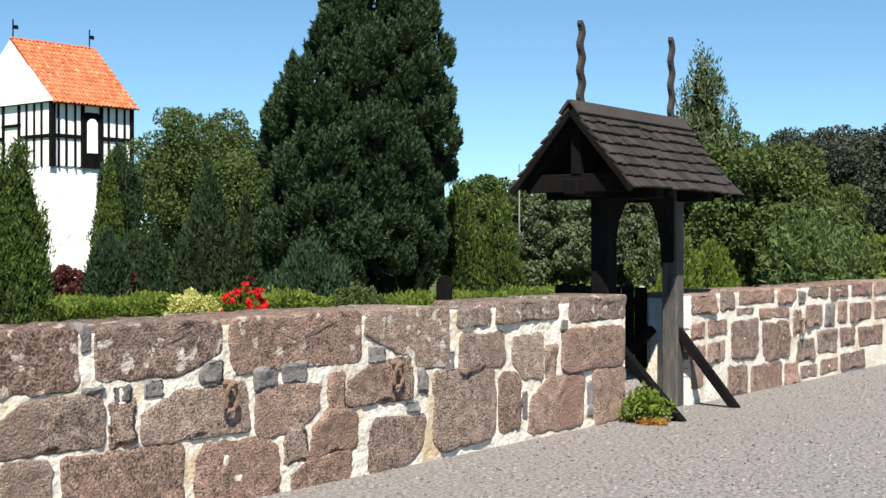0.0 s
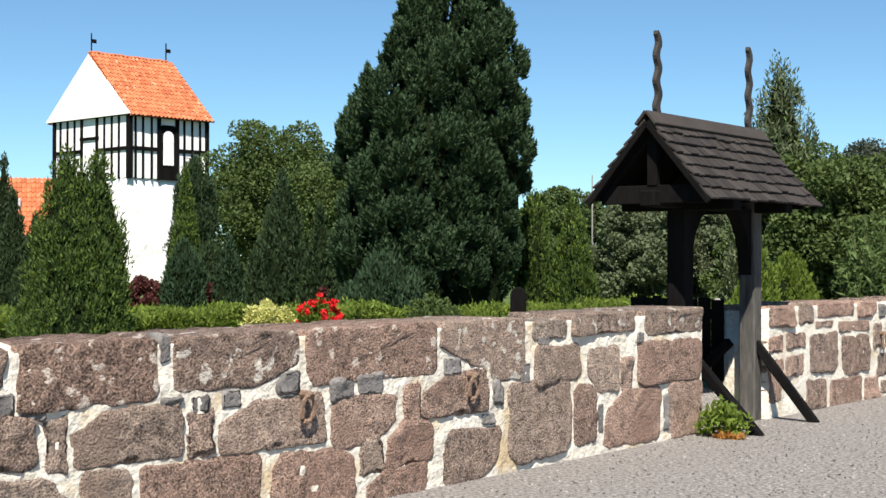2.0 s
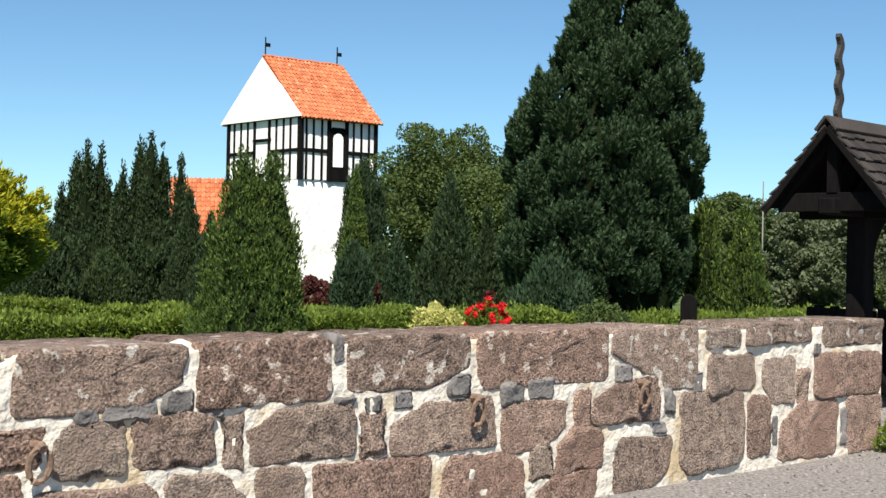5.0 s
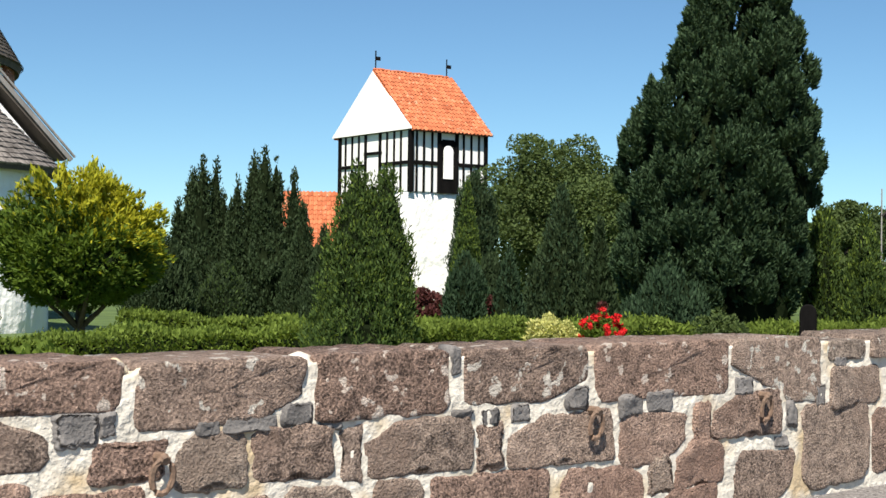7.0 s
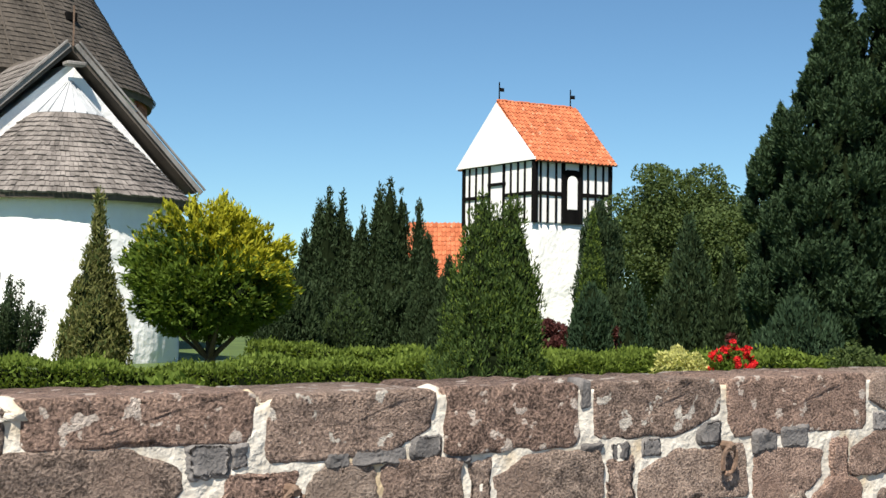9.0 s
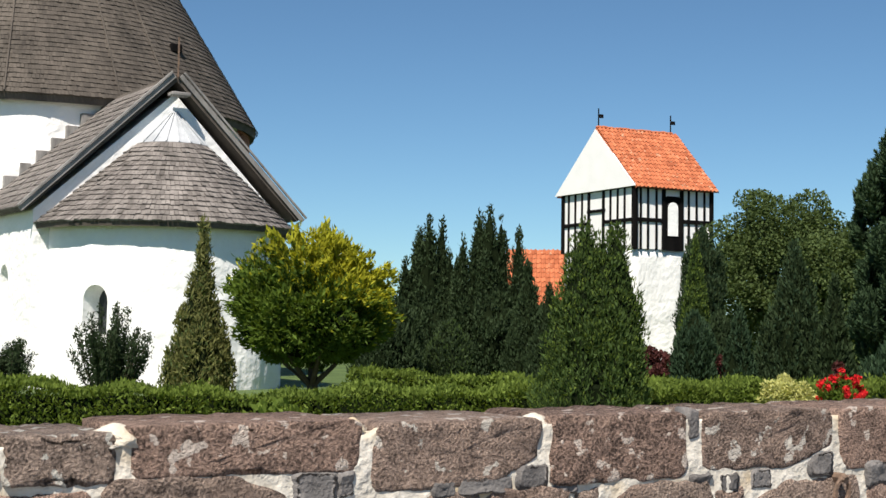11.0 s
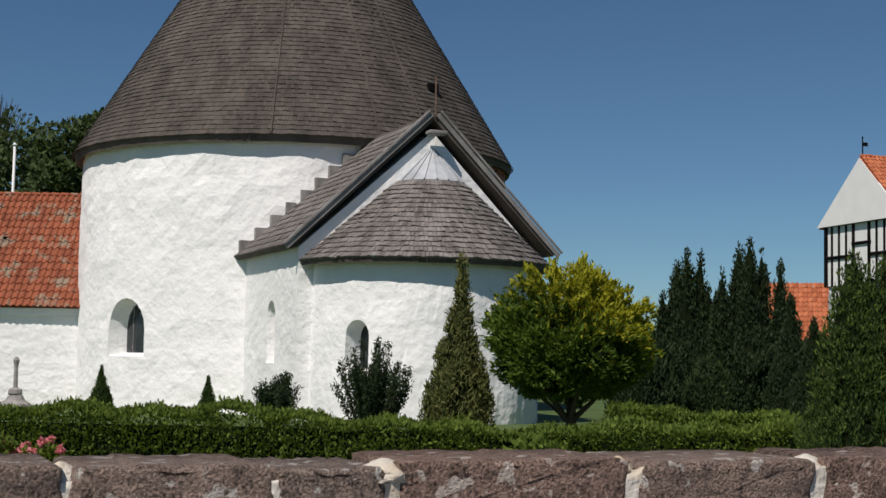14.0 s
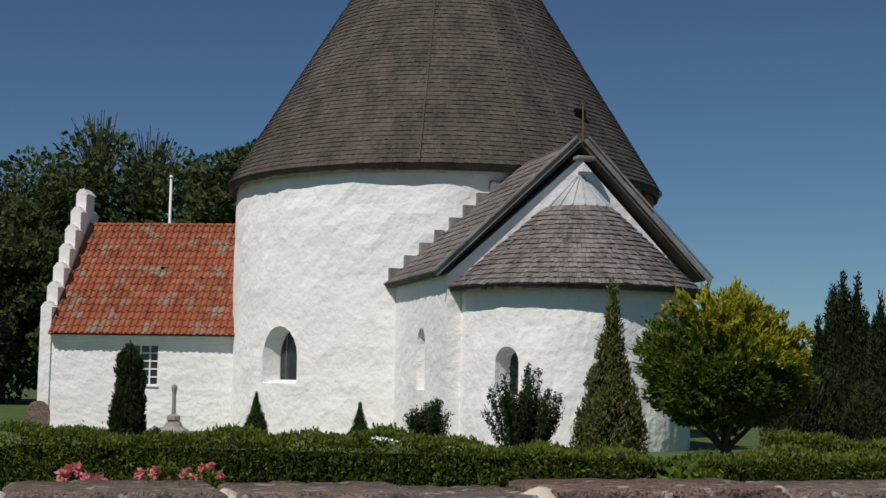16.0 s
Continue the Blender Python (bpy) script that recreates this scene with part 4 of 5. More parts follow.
conifer("grey_juniper", G(12.85, 34), 3.75, 0.66, shoulder, F_YEW, "dark grey-green juniper before the bell tower", 16, clump=0.18, per=3200, leaf=0.10, mat2=F_BLUE)
conifer("slender_thuja", G(13.2, 27), 3.05, 0.29, lambda h: min(1.0, 1.5 * (1 - h)) ** 0.7, F_THUJA, "slender bright green thuja", 17, clump=0.1, per=7000, leaf=0.07, mat2=F_LIGHT)
conifer("blue_juniper", G(13.25, 25.5), 1.64, 0.38, oval, F_BLUE, "small blue-green upright juniper", 18, clump=0.14, per=4500, leaf=0.09)
conifer("blue_juniper", G(11.5, 26), 1.8, 0.40, pointed, F_BLUE, "pointed dark blue-green juniper", 19, clump=0.14, per=4500, leaf=0.09)
conifer("pyramid_yew", G(12.2, 31), 1.7, 0.5, oval, F_YEW, "dark green low yew", 119, clump=0.16, per=3600, leaf=0.1)
conifer("pyramid_yew", G(9.4, 28), 2.95, 0.85, pointed, F_YEW, "dark green pyramid-shaped yew", 20, clump=0.2, per=3200, leaf=0.1, mat2=F_BLUE)
conifer("pyramid_yew", G(7.9, 27), 2.3, 0.46, pointed, F_YEW, "dark green low yew", 21, clump=0.18, per=3200, leaf=0.1)
spired("irish_yew", G(23.6, 37), [(-0.66, 0, 3.4, 0.24), (-0.3, 0.1, 4.2, 0.36), (-0.05, -0.1, 4.42, 0.36), (0.28, 0.05, 4.45, 0.24), (0.48, 0, 3.6, 0.24), (0.62, 0, 3.2, 0.2), (0.0, -0.2, 2.6, 0.7)], F_YEW, "dark columnar yew with several spires", 22, density=0.5, group="columnar yews")
spired("irish_yew", G(21.35, 36.5), [(-0.75, 0, 3.3, 0.2), (-0.62, 0, 3.9, 0.24), (-0.2, 0.1, 4.55, 0.36), (0.05, -0.1, 4.68, 0.36), (0.35, 0.05, 4.4, 0.28), (0.8, 0, 4.1, 0.26), (0.2, -0.2, 2.7, 0.8)], F_YEW, "dark columnar yew with several spires", 23, density=0.5, group="columnar yews")
conifer("low_yew", G(22.9, 31), 1.55, 0.5, oval, F_YEW, "low green yew before the columnar yews", 24, clump=0.16, per=4000, leaf=0.09, mat2=F_THUJA)
conifer("low_yew", G(19.75, 31), 2.85, 0.62, pointed, F_YEW, "dark green bushy yew", 25, clump=0.18, per=3600, leaf=0.09)
conifer("low_yew", G(18.9, 30), 2.3, 0.62, pointed, F_YEW, "dark green bushy yew", 26, clump=0.18, per=3600, leaf=0.09)
conifer("low_yew", G(25.3, 30), 2.15, 0.7, oval, F_YEW, "dark green rounded yew", 27, clump=0.18, per=3600, leaf=0.09)
# before the church
conifer("box_cone", G(42.55, 36), 1.1, 0.34, lambda h: 1 - h, F_THUJA, "small clipped conical box bush", 31, clump=0.08, per=9000, leaf=0.06, group="clipped cones", upright=0.4)
conifer("box_cone", G(46.65, 36), 1.32, 0.42, lambda h: 1 - h, F_THUJA, "small clipped conical box bush", 32, clump=0.08, per=9000, leaf=0.06, group="clipped cones", upright=0.4)
conifer("porch_yew", G(51.55, 41), 2.6, 0.5, shoulder, F_YEW, "dark upright yew before the porch window", 33, clump=0.15, per=4200, leaf=0.11)


def golden_bush():
    """A rounded bush on a short stem, green inside and yellow on the sunlit shoots."""
    rng = np.random.default_rng(34)
    t = thing("golden_bush", Matrix.Translation(G(28.45, 20.3)), "rounded yellow-green golden cypress bush", "bush")
    mesh_object("trunk", *tube([(0, 0, -0.1), (0.02, 0, 0.5), (0, 0.03, 1.2)], [0.1, 0.075, 0.05], 8), M_BARK, t)
    for i in range(7):
        a = i * 0.9
        mesh_object("limb", *tube([(0, 0, 0.45), (0.35 * math.cos(a), 0.35 * math.sin(a), 0.75), (0.8 * math.cos(a), 0.8 * math.sin(a), 1.2)], [0.045, 0.03, 0.012], 6), M_BARK, t)
    n = 330
    d = sphere_dirs(rng, n)
    c = d * rng.uniform(0.68, 0.92, n)[:, None] * np.array([1.12, 1.12, 0.68]) + np.array([0, 0, 1.45])
    c[:, 2] = np.maximum(c[:, 2], 0.84 + 0.42 * np.hypot(d[:, 0], d[:, 1]) ** 2)
    extra = np.array([[-0.12, -0.2, 2.3], [-0.05, 0, 2.5], [0.0, 0, 2.58], [0.5, 0.15, 2.2], [0.55, 0.25, 2.32], [-0.65, -0.3, 2.08], [0.95, 0.5, 1.95]])
    tuft = sphere_dirs(rng, 26)
    tuft[:, 2] = np.abs(tuft[:, 2]) * 0.8 + 0.25
    extra = np.concatenate([extra, tuft * np.array([1.12, 1.12, 0.74]) + np.array([0, 0, 1.4])])
    c = np.concatenate([c, extra])
    r = np.concatenate([rng.uniform(0.12, 0.24, n), np.full(len(extra), 0.12)])
    p, o = clump_points(rng, c, r, 4200, squash=1.0)
    out = o * 0.7 + (p - np.array([0, 0, 1.1])) * 0.5 + np.array([0, 0, 0.3])
    for i in range(150):
        w = sphere_dirs(rng, 1)[0]
        w[2] = abs(w[2]) * 1.2 - 0.1
        k = 90
        q = np.array([0, 0, 1.42]) + w * np.array([1.0, 1.0, 0.85]) * rng.uniform(0.8, 1.12 + 0.22 * rng.random(), (k, 1)) + rng.normal(0, 0.028, (k, 3)) + np.array([0, 0, 0.12])
        p = np.concatenate([p, q])
        out = np.concatenate([out, w + rng.normal(0, 0.4, (k, 3)) + np.array([0, 0, 0.35])])
    gold = (p[:, 2] + 0.45 * p[:, 0] * math.cos(0.49) + 0.45 * p[:, 1] * math.sin(0.49) + rng.normal(0, 0.26, len(p))) > 2.04
    leaves("green_sprays", rng, p[~gold], out[~gold], 0.1, 0.034, F_GREEN, t, spread=0.45)
    leaves("golden_sprays", rng, p[gold], out[gold], 0.11, 0.034, F_GOLD, t, spread=0.45)
    # Added near-black body paints the bush's shaded inside and underside.
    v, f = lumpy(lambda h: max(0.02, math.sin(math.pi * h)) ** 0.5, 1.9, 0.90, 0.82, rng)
    mesh_object("shade_core", v, f, M_SHADE, t)


golden_bush()


def mound(name, at, radius, height, mat, label, seed, leaf=0.06, per=6000, bloom=None, blooms=0, bloom_size=0.06, category="shrub", green=None):
    """A low leafy mound, with or without flower heads of several petals each."""
    rng = np.random.default_rng(seed)
    t = thing(name, Matrix.Translation(at), label, category)
    n = 46
    d = sphere_dirs(rng, n)
    d[:, 2] = np.abs(d[:, 2])
    c = d * rng.uniform(0.3, 0.85, n)[:, None] * np.array([radius, radius, height])
    p, o = clump_points(rng, c, np.full(n, 0.3 * min(radius, height)) * rng.uniform(0.6, 1.2, n), per)
    keep = p[:, 2] > -0.05
    leaves("foliage", rng, p[keep], o[keep] + np.array([0, 0, 0.4]), leaf, leaf * 0.5, mat, t, spread=0.6)
    if bloom:
        for i in range(blooms):
            q = sphere_dirs(rng, 1)[0]
            q[2] = abs(q[2])
            q = q * np.array([radius, radius, height]) * rng.uniform(0.9, 1.12)
            k = 34
            dd = sphere_dirs(rng, k)
            leaves("flower_head", rng, q + dd * bloom_size * rng.uniform(0.4, 1.0, (k, 1)), dd, bloom_size * 0.9, bloom_size * 0.8, bloom, t, spread=0.5)
    return t


mound("variegated_shrub", plan(10.0, 16.1, 0.84), 0.34, 0.32, F_CREAM, "rounded cream-variegated shrub above the hedge", 41, leaf=0.05, per=14000)
mound("red_rose_bush", plan(7.95, 15.8, 0.84), 0.25, 0.34, F_GREEN, "rose bush with bright red flowers", 42, leaf=0.05, bloom=F_ROSE, blooms=34, bloom_size=0.04, category="rose bush")
mound("low_green_shrub", plan(3.35, 14.5, 0.99), 0.33, 0.27, F_TREE, "low grey-green shrub behind the wall", 43, leaf=0.045, per=12000)
for i, (az, dist, w) in enumerate(((14.7, 29, 0.62), (12.3, 28.5, 0.3), (7.8, 26, 0.28), (15.3, 30, 0.4))):
    mound("barberry", G(az, dist), w, 1.12, F_RED, "dark red barberry shrub", 44 + i, leaf=0.1, per=12000)
mound("pink_rose_bush", plan(53.6, 13.4, 0.55), 0.2, 0.28, F_HEDGE, "rose bush with large pink flowers", 51, bloom=F_PINK, blooms=9, bloom_size=0.07, category="rose bush")
mound("pink_rose_bush", plan(50.6, 13.4, 0.55), 0.28, 0.30, F_HEDGE, "rose bush with small pink flowers", 52, bloom=F_PINK, blooms=20, bloom_size=0.045, category="rose bush")
mound("pink_rose_bush", plan(49.0, 13.4, 0.55), 0.26, 0.30, F_HEDGE, "rose bush with small pink flowers", 53, bloom=F_PINK, blooms=16, bloom_size=0.045, category="rose bush")
mound("lily_clump", plan(29.7, 14.6, 0.55), 0.4, 0.36, F_LIGHT, "clump of pale green broad leaves in the hedge", 54, leaf=0.12, per=900)
mound("plant_by_gate", WALL_M @ Vector((11.88, -0.28, 0.06)), 0.26, 0.33, F_LIGHT, "leafy green weed at the foot of the gate", 55, leaf=0.075, per=3000, category="plant")
mound("dry_leaf_litter", WALL_M @ Vector((11.78, -0.4, 0.0)), 0.17, 0.07, F_DRY, "withered brown leaves under the weed", 155, leaf=0.06, per=5000, category="leaf litter")
conifer("light_thuja", WALL_M @ Vector((17.3, 1.9, YARD)), 1.45, 0.3, oval, F_LIGHT, "small light green thuja behind the wall", 56, clump=0.1, per=8000, leaf=0.06, group="small thujas")
conifer("light_thuja", WALL_M @ Vector((18.3, 1.9, YARD)), 1.4, 0.4, oval, F_LIGHT, "small light green thuja behind the wall", 57, clump=0.1, per=8000, leaf=0.06, group="small thujas")


def willow_shrub(name, at, height, radius, mat, label, seed, shoots=120, leaf=0.13, fall=0.35, each=60, loose=0.03, width=0.24, mat2=None):
    """Many upright shoots set with long narrow leaves."""
    rng = np.random.default_rng(seed)
    t = thing(name, Matrix.Translation(at), label, "shrub")
    ps, ds = [], []
    for i in range(shoots):
        a, r = rng.random() * 6.28, radius * math.sqrt(rng.random())
        lead = i % 7 == 0 and fall > 0.5
        r *= 0.15 if lead else 1.0
        top = np.array([r * math.cos(a) * 1.25, r * math.sin(a) * 1.25, height * (rng.uniform(0.85, 1.1) if lead else rng.uniform(0.6, 1.0)) * (1 - fall * (r / radius) ** (2 if fall < 0.5 else 0.8))])
        foot = np.array([r * math.cos(a) * 0.5, r * math.sin(a) * 0.5, 0.0])
        if i < 40:
            mesh_object("stem", *tube([foot, (foot + top) / 2 + rng.normal(0, 0.03, 3), top], [0.012, 0.008, 0.004], 4), M_BARK, t)
        k = each
        q = foot + (top - foot) * rng.uniform(0.15, 1.0, (k, 1)) + rng.normal(0, loose, (k, 3))
        ps.append(q)
        ds.append(rng.normal(0, 0.7, (k, 3)) + np.array([0, 0, 0.8]))
    p, d = np.concatenate(ps), np.concatenate(ds)
    leaves("foliage", rng, p, d, leaf, leaf * width, mat, t, spread=0.2)
    if mat2:
        k = rng.random(len(p)) < 0.22
        leaves("young_growth", rng, p[k], d[k], leaf * 1.1, leaf * width, mat2, t, spread=0.2)
    return t


spired("slender_juniper", G(32.8, 22.4), [(0.02, 0, 2.95, 0.15), (0.10, 0.05, 2.45, 0.17), (-0.12, 0, 2.2, 0.2), (0.22, 0, 1.75, 0.2), (-0.26, 0.05, 1.6, 0.2), (0.36, 0, 1.15, 0.18), (-0.42, 0, 1.0, 0.18), (0.0, -0.2, 1.5, 0.34)], F_OLIVE, "slender loose juniper with yellowish tips", 28, clump=0.15, per=3000, leaf=0.085, density=0.75, core=0.6, spread=0.5, mat2=F_TREE, wide=0.28)
willow_shrub("spiky_yew", G(36.05, 28), 1.9, 0.68, F_YEW, "dark open yew bush with upright shoots", 29, shoots=44, leaf=0.09, each=300, loose=0.04, width=0.3)
willow_shrub("spiky_yew", G(39.85, 32), 1.3, 0.42, F_YEW, "small dark yew bush by the white wall", 30, shoots=34, leaf=0.09, each=230, loose=0.05, width=0.3)
willow_shrub("willow_leaved_shrub", WALL_M @ Vector((19.6, 1.15, YARD)), 2.0, 0.55, F_WILLOW, "tall shrub with long glossy narrow leaves", 58, shoots=170)
willow_shrub("willow_leaved_shrub", WALL_M @ Vector((21.4, 1.3, YARD)), 2.15, 0.65, F_WILLOW, "tall shrub with long narrow leaves", 59)
hedge("dark_hedge", WALL_M @ Vector((22.5, 2.6, 0)), WALL_M @ Vector((36, 2.6, 0)), 1.0, 1.75, F_HEDGE, "dark clipped hedge along the wall", 60, per=260, leaf=0.1)

# trees that close the view
broadleaf("broad_tree", plan(9.9, 66, 0), 8.3, 3.25, F_TREE, "broad dense green deciduous tree behind the yews", 70, clumps=130, per=340, leaf=0.165, trunk=0.3, low=0.05)
broadleaf("broad_tree", plan(7.0, 60, 0), 6.2, 2.6, F_TREE, "broad dense green deciduous tree", 71, clumps=100, per=340, leaf=0.165, trunk=0.3, low=0.05)
broadleaf("garden_tree", plan(-1.45, 40, 0), 3.7, 1.0, F_TREE, "green deciduous garden tree beside the fir", 72, clumps=70, per=340, leaf=0.107, trunk=0.12, low=0.1)
broadleaf("garden_tree", plan(-4.6, 34, 0), 2.95, 1.25, F_LARCH, "bushy olive-green garden tree", 73, clumps=70, per=340, leaf=0.107, trunk=0.12, low=0.05)
broadleaf("garden_tree", plan(-7.2, 32, 0), 3.0, 1.25, F_LARCH, "bushy green tree behind the gate", 74, clumps=70, per=340, leaf=0.107, trunk=0.12, low=0.05)
broadleaf("garden_tree", plan(-9.6, 30, 0), 2.9, 1.2, F_TREE, "bushy dark green tree", 75, clumps=70, per=340, leaf=0.107, trunk=0.12, low=0.05)
broadleaf("garden_tree", plan(-12.2, 25, 0), 3.75, 1.3, F_TREE, "green deciduous tree below the larch", 76, clumps=90, per=340, leaf=0.096, trunk=0.12, low=0.05)
broadleaf("garden_tree", plan(-14.0, 26, 0), 3.0, 1.4, F_TREE, "low green deciduous garden tree", 77, clumps=80, per=340, leaf=0.096, trunk=0.12, low=0.05)
conifer("larch", G(-10.35, 26), 4.75, 1.1, lambda h: min(1.0, 2.6 * (1 - h)) ** 0.5 * (0.55 + 0.45 * (1 - h)), F_LARCH, "loose grey-green conifer with ragged top", 78, clump=0.3, per=1100, leaf=0.11, spread=0.75, core=0.5, density=0.75, mat2=F_TREE)
broadleaf("copper_tree", plan(-14.6, 60, 0), 6.9, 3.2, F_COPPER, "large dark copper-leaved tree", 79, clumps=120, per=340, leaf=0.165, trunk=0.3, low=0.05)
broadleaf("copper_tree", plan(-18.6, 60, 0), 7.2, 3.4, F_COPPER, "large dark copper-leaved tree", 80, clumps=110, per=260, leaf=0.19, trunk=0.3, low=0.05)
broadleaf("far_tree", plan(-11.5, 70, 0), 5.6, 3.2, F_FAR, "dark green far tree", 81, clumps=90, per=260, leaf=0.19, trunk=0.3, low=0.02)
broadleaf("far_tree", plan(-6.5, 62, 0), 4.4, 2.8, F_FAR, "dark green far tree", 82, clumps=80, per=260, leaf=0.19, trunk=0.3, low=0.02)
broadleaf("far_tree", plan(-2.5, 64, 0), 4.6, 2.8, F_FAR, "dark green far tree", 83, clumps=80, per=260, leaf=0.19, trunk=0.3, low=0.02)
broadleaf("far_tree", plan(2.5, 64, 0), 5.0, 2.9, F_FAR, "dark green far tree", 84, clumps=80, per=260, leaf=0.19, trunk=0.3, low=0.02)
# low far growth, too much to count
rng_far = np.random.default_rng(90)
n_far = 150
az_far = np.concatenate([rng_far.uniform(-24, 31, n_far)])
c_far = np.array([plan(a, 95 + 12 * rng_far.random(), 0.6 + 1.3 * rng_far.random()) for a in az_far])
p_far, d_far = clump_points(rng_far, c_far, rng_far.uniform(1.0, 2.0, n_far), 90, squash=0.8)
tagged(leaves("far_thicket", rng_far, p_far, d_far, 0.5, 0.35, F_FAR, spread=0.6), "dark far thicket along the fields", "thicket", kind="stuff")
# wooded slope behind the porch
n_w = 400
az_w = rng_far.uniform(44, 66, n_w)
top_w = 14.3 - 1.6 * np.sin((az_w - 44) * 0.55) + 1.1 * np.sin(az_w * 2.3)
c_w = np.array([plan(a, 92 + 8 * rng_far.random(), h * q) for a, h, q in zip(az_w, top_w, rng_far.random(n_w) ** 0.6)])
p_w, d_w = clump_points(rng_far, c_w, rng_far.uniform(1.4, 2.8, n_w), 26, squash=0.85)
tagged(leaves("far_wood", rng_far, p_w, d_w + np.array([0, 0, 0.2]), 0.45, 0.3, F_FAR, spread=0.6), "dark green wood behind the church porch", "wood", kind="stuff")
for k in range(7):
    broadleaf("wood_tree", plan(45.5 + k * 2.7, 88, 0), 12.6 + 1.2 * math.sin(k * 2.1 + 1.5), 5.0, F_FAR, "tall dark green tree of the wood", 100 + k, clumps=60, per=230, leaf=0.42, trunk=0.35, low=0.02, group="wood trees")

broadleaf("wood_tree", plan(47.0, 86, 0), 16.0, 5.2, F_FAR, "tall dark green tree of the wood", 108, clumps=150, per=230, leaf=0.42, trunk=0.35, low=0.02, group="wood trees")


def bare_tree(at, height, seed):
    rng = np.random.default_rng(seed)
    t = thing("bare_tree", Matrix.Translation(at), "leafless twiggy tree rising over the wood", "tree")
    mesh_object("trunk", *tube([(0, 0, 0), (0.1, 0, height * 0.5), (0, 0, height * 0.75)], [0.3, 0.22, 0.12], 7), M_BARK, t)
    for i in range(110):
        a, h = rng.random() * 6.28, rng.uniform(0.6, 0.75) * height
        up = height * rng.uniform(0.85, 1.0)
        r = rng.uniform(0.5, 2.6)
        mesh_object("twig", *tube([(0, 0, h), (r * 0.5 * math.cos(a), r * 0.5 * math.sin(a), (h + up) / 2), (r * math.cos(a), r * math.sin(a), up - 0.35 * r)], [0.06, 0.04, 0.02], 4), M_BARK, t)


bare_tree(plan(52.9, 101, 0), 20.3, 5)
bare_tree(plan(51.0, 101, 0), 19.3, 6)


# ---------------------------------------------------------------- graves and small stones
def headstone(at, yaw, w, h, mat, label):
    t = thing("headstone", Matrix.Translation(at) @ Matrix.Rotation(radians(yaw), 4, "Z"), label, "gravestone")
    bm = arch(w, 0.0, h, 0.0, Matrix(), steps=8)
    for v in bm.verts:
        v.co.y = -0.09 if v.co.y < -0.1 else 0.09
    bmesh.ops.recalc_face_normals(bm, faces=bm.faces)
    bmesh.ops.bevel(bm, geom=list(bm.edges), offset=0.015, segments=1, affect="EDGES")
    part("slab", bm, mat, t)
    part("plinth", boxed(-w * 0.7, w * 0.7, -0.16, 0.16, -0.1, 0.08, 0.02), M_GREYSTONE, t)


headstone(G(-0.05, 17.5), 0, 0.2, 0.98, M_TAR, "dark narrow upright gravestone in the fir's shade")
headstone(G(54.9, 46), 55, 0.7, 0.95, M_STONE, "reddish rounded gravestone by the porch")


def grave_monument(at):
    t = thing("grave_monument", Matrix.Translation(at), "small grey stone pillar on a stepped rock base", "monument")
    v, f = tube([(0, 0, 0), (0, 0, 0.12), (0.01, 0, 0.2), (0, 0, 0.34)], [0.52, 0.46, 0.3, 0.22], 9)
    mesh_object("base", v, f, M_GREYSTONE, t)
    v, f = tube([(0, 0, 0.34), (0, 0, 0.4), (0, 0, 0.52), (0, 0, 0.58)], [0.17, 0.22, 0.2, 0.1], 10)
    mesh_object("collar", v, f, M_GREYSTONE, t)
    v, f = tube([(0, 0, 0.58), (0, 0, 1.2), (0, 0, 1.35)], [0.07, 0.06, 0.085], 8)
    mesh_object("pillar", v, f, M_GREYSTONE, t)
    v, f = tube([(0, 0, 1.35), (0, 0, 1.42), (0, 0, 1.52)], [0.09, 0.1, 0.04], 8)
    mesh_object("top", v, f, M_GREYSTONE, t)


grave_monument(G(49.8, 46))
mound("low_green_shrub", G(50.5, 39), 0.35, 0.4, F_YEW, "low dark shrub beside the monument", 62, leaf=0.08)

# low stone edging further into the churchyard
rngb = np.random.default_rng(17)
for k in range(9):
    az = -3.0 - k * 0.62
    e = thing("boulder", Matrix.Translation(G(az, 24)), "pale lichen-covered boulder in a low row", "boulder", "boulder row")
    v, f = lumpy(lambda h: math.sqrt(max(0.02, 1 - h * h)), 0.62 + 0.1 * rngb.random(), 0.22, 0, rngb, lobes=0.1, seg=10, rows=6)
    mesh_object("rock", v, f, M_GREYSTONE, e)
ant = thing("antenna_mast", Matrix.Translation(plan(-3.07, 60, 0)), "thin antenna mast far off", "mast")
mesh_object("mast", *tube([(0, 0, 0), (0, 0, 5.2)], [0.04, 0.025], 6), M_OLDWOOD, ant)


# ---------------------------------------------------------------- roofed wooden gate
gate = thing("roofed_gate", WALL_M, "small black wooden gate with a shingled saddle roof", "gate")
GL, GR_, GY = 12.15, 13.3, 0.3


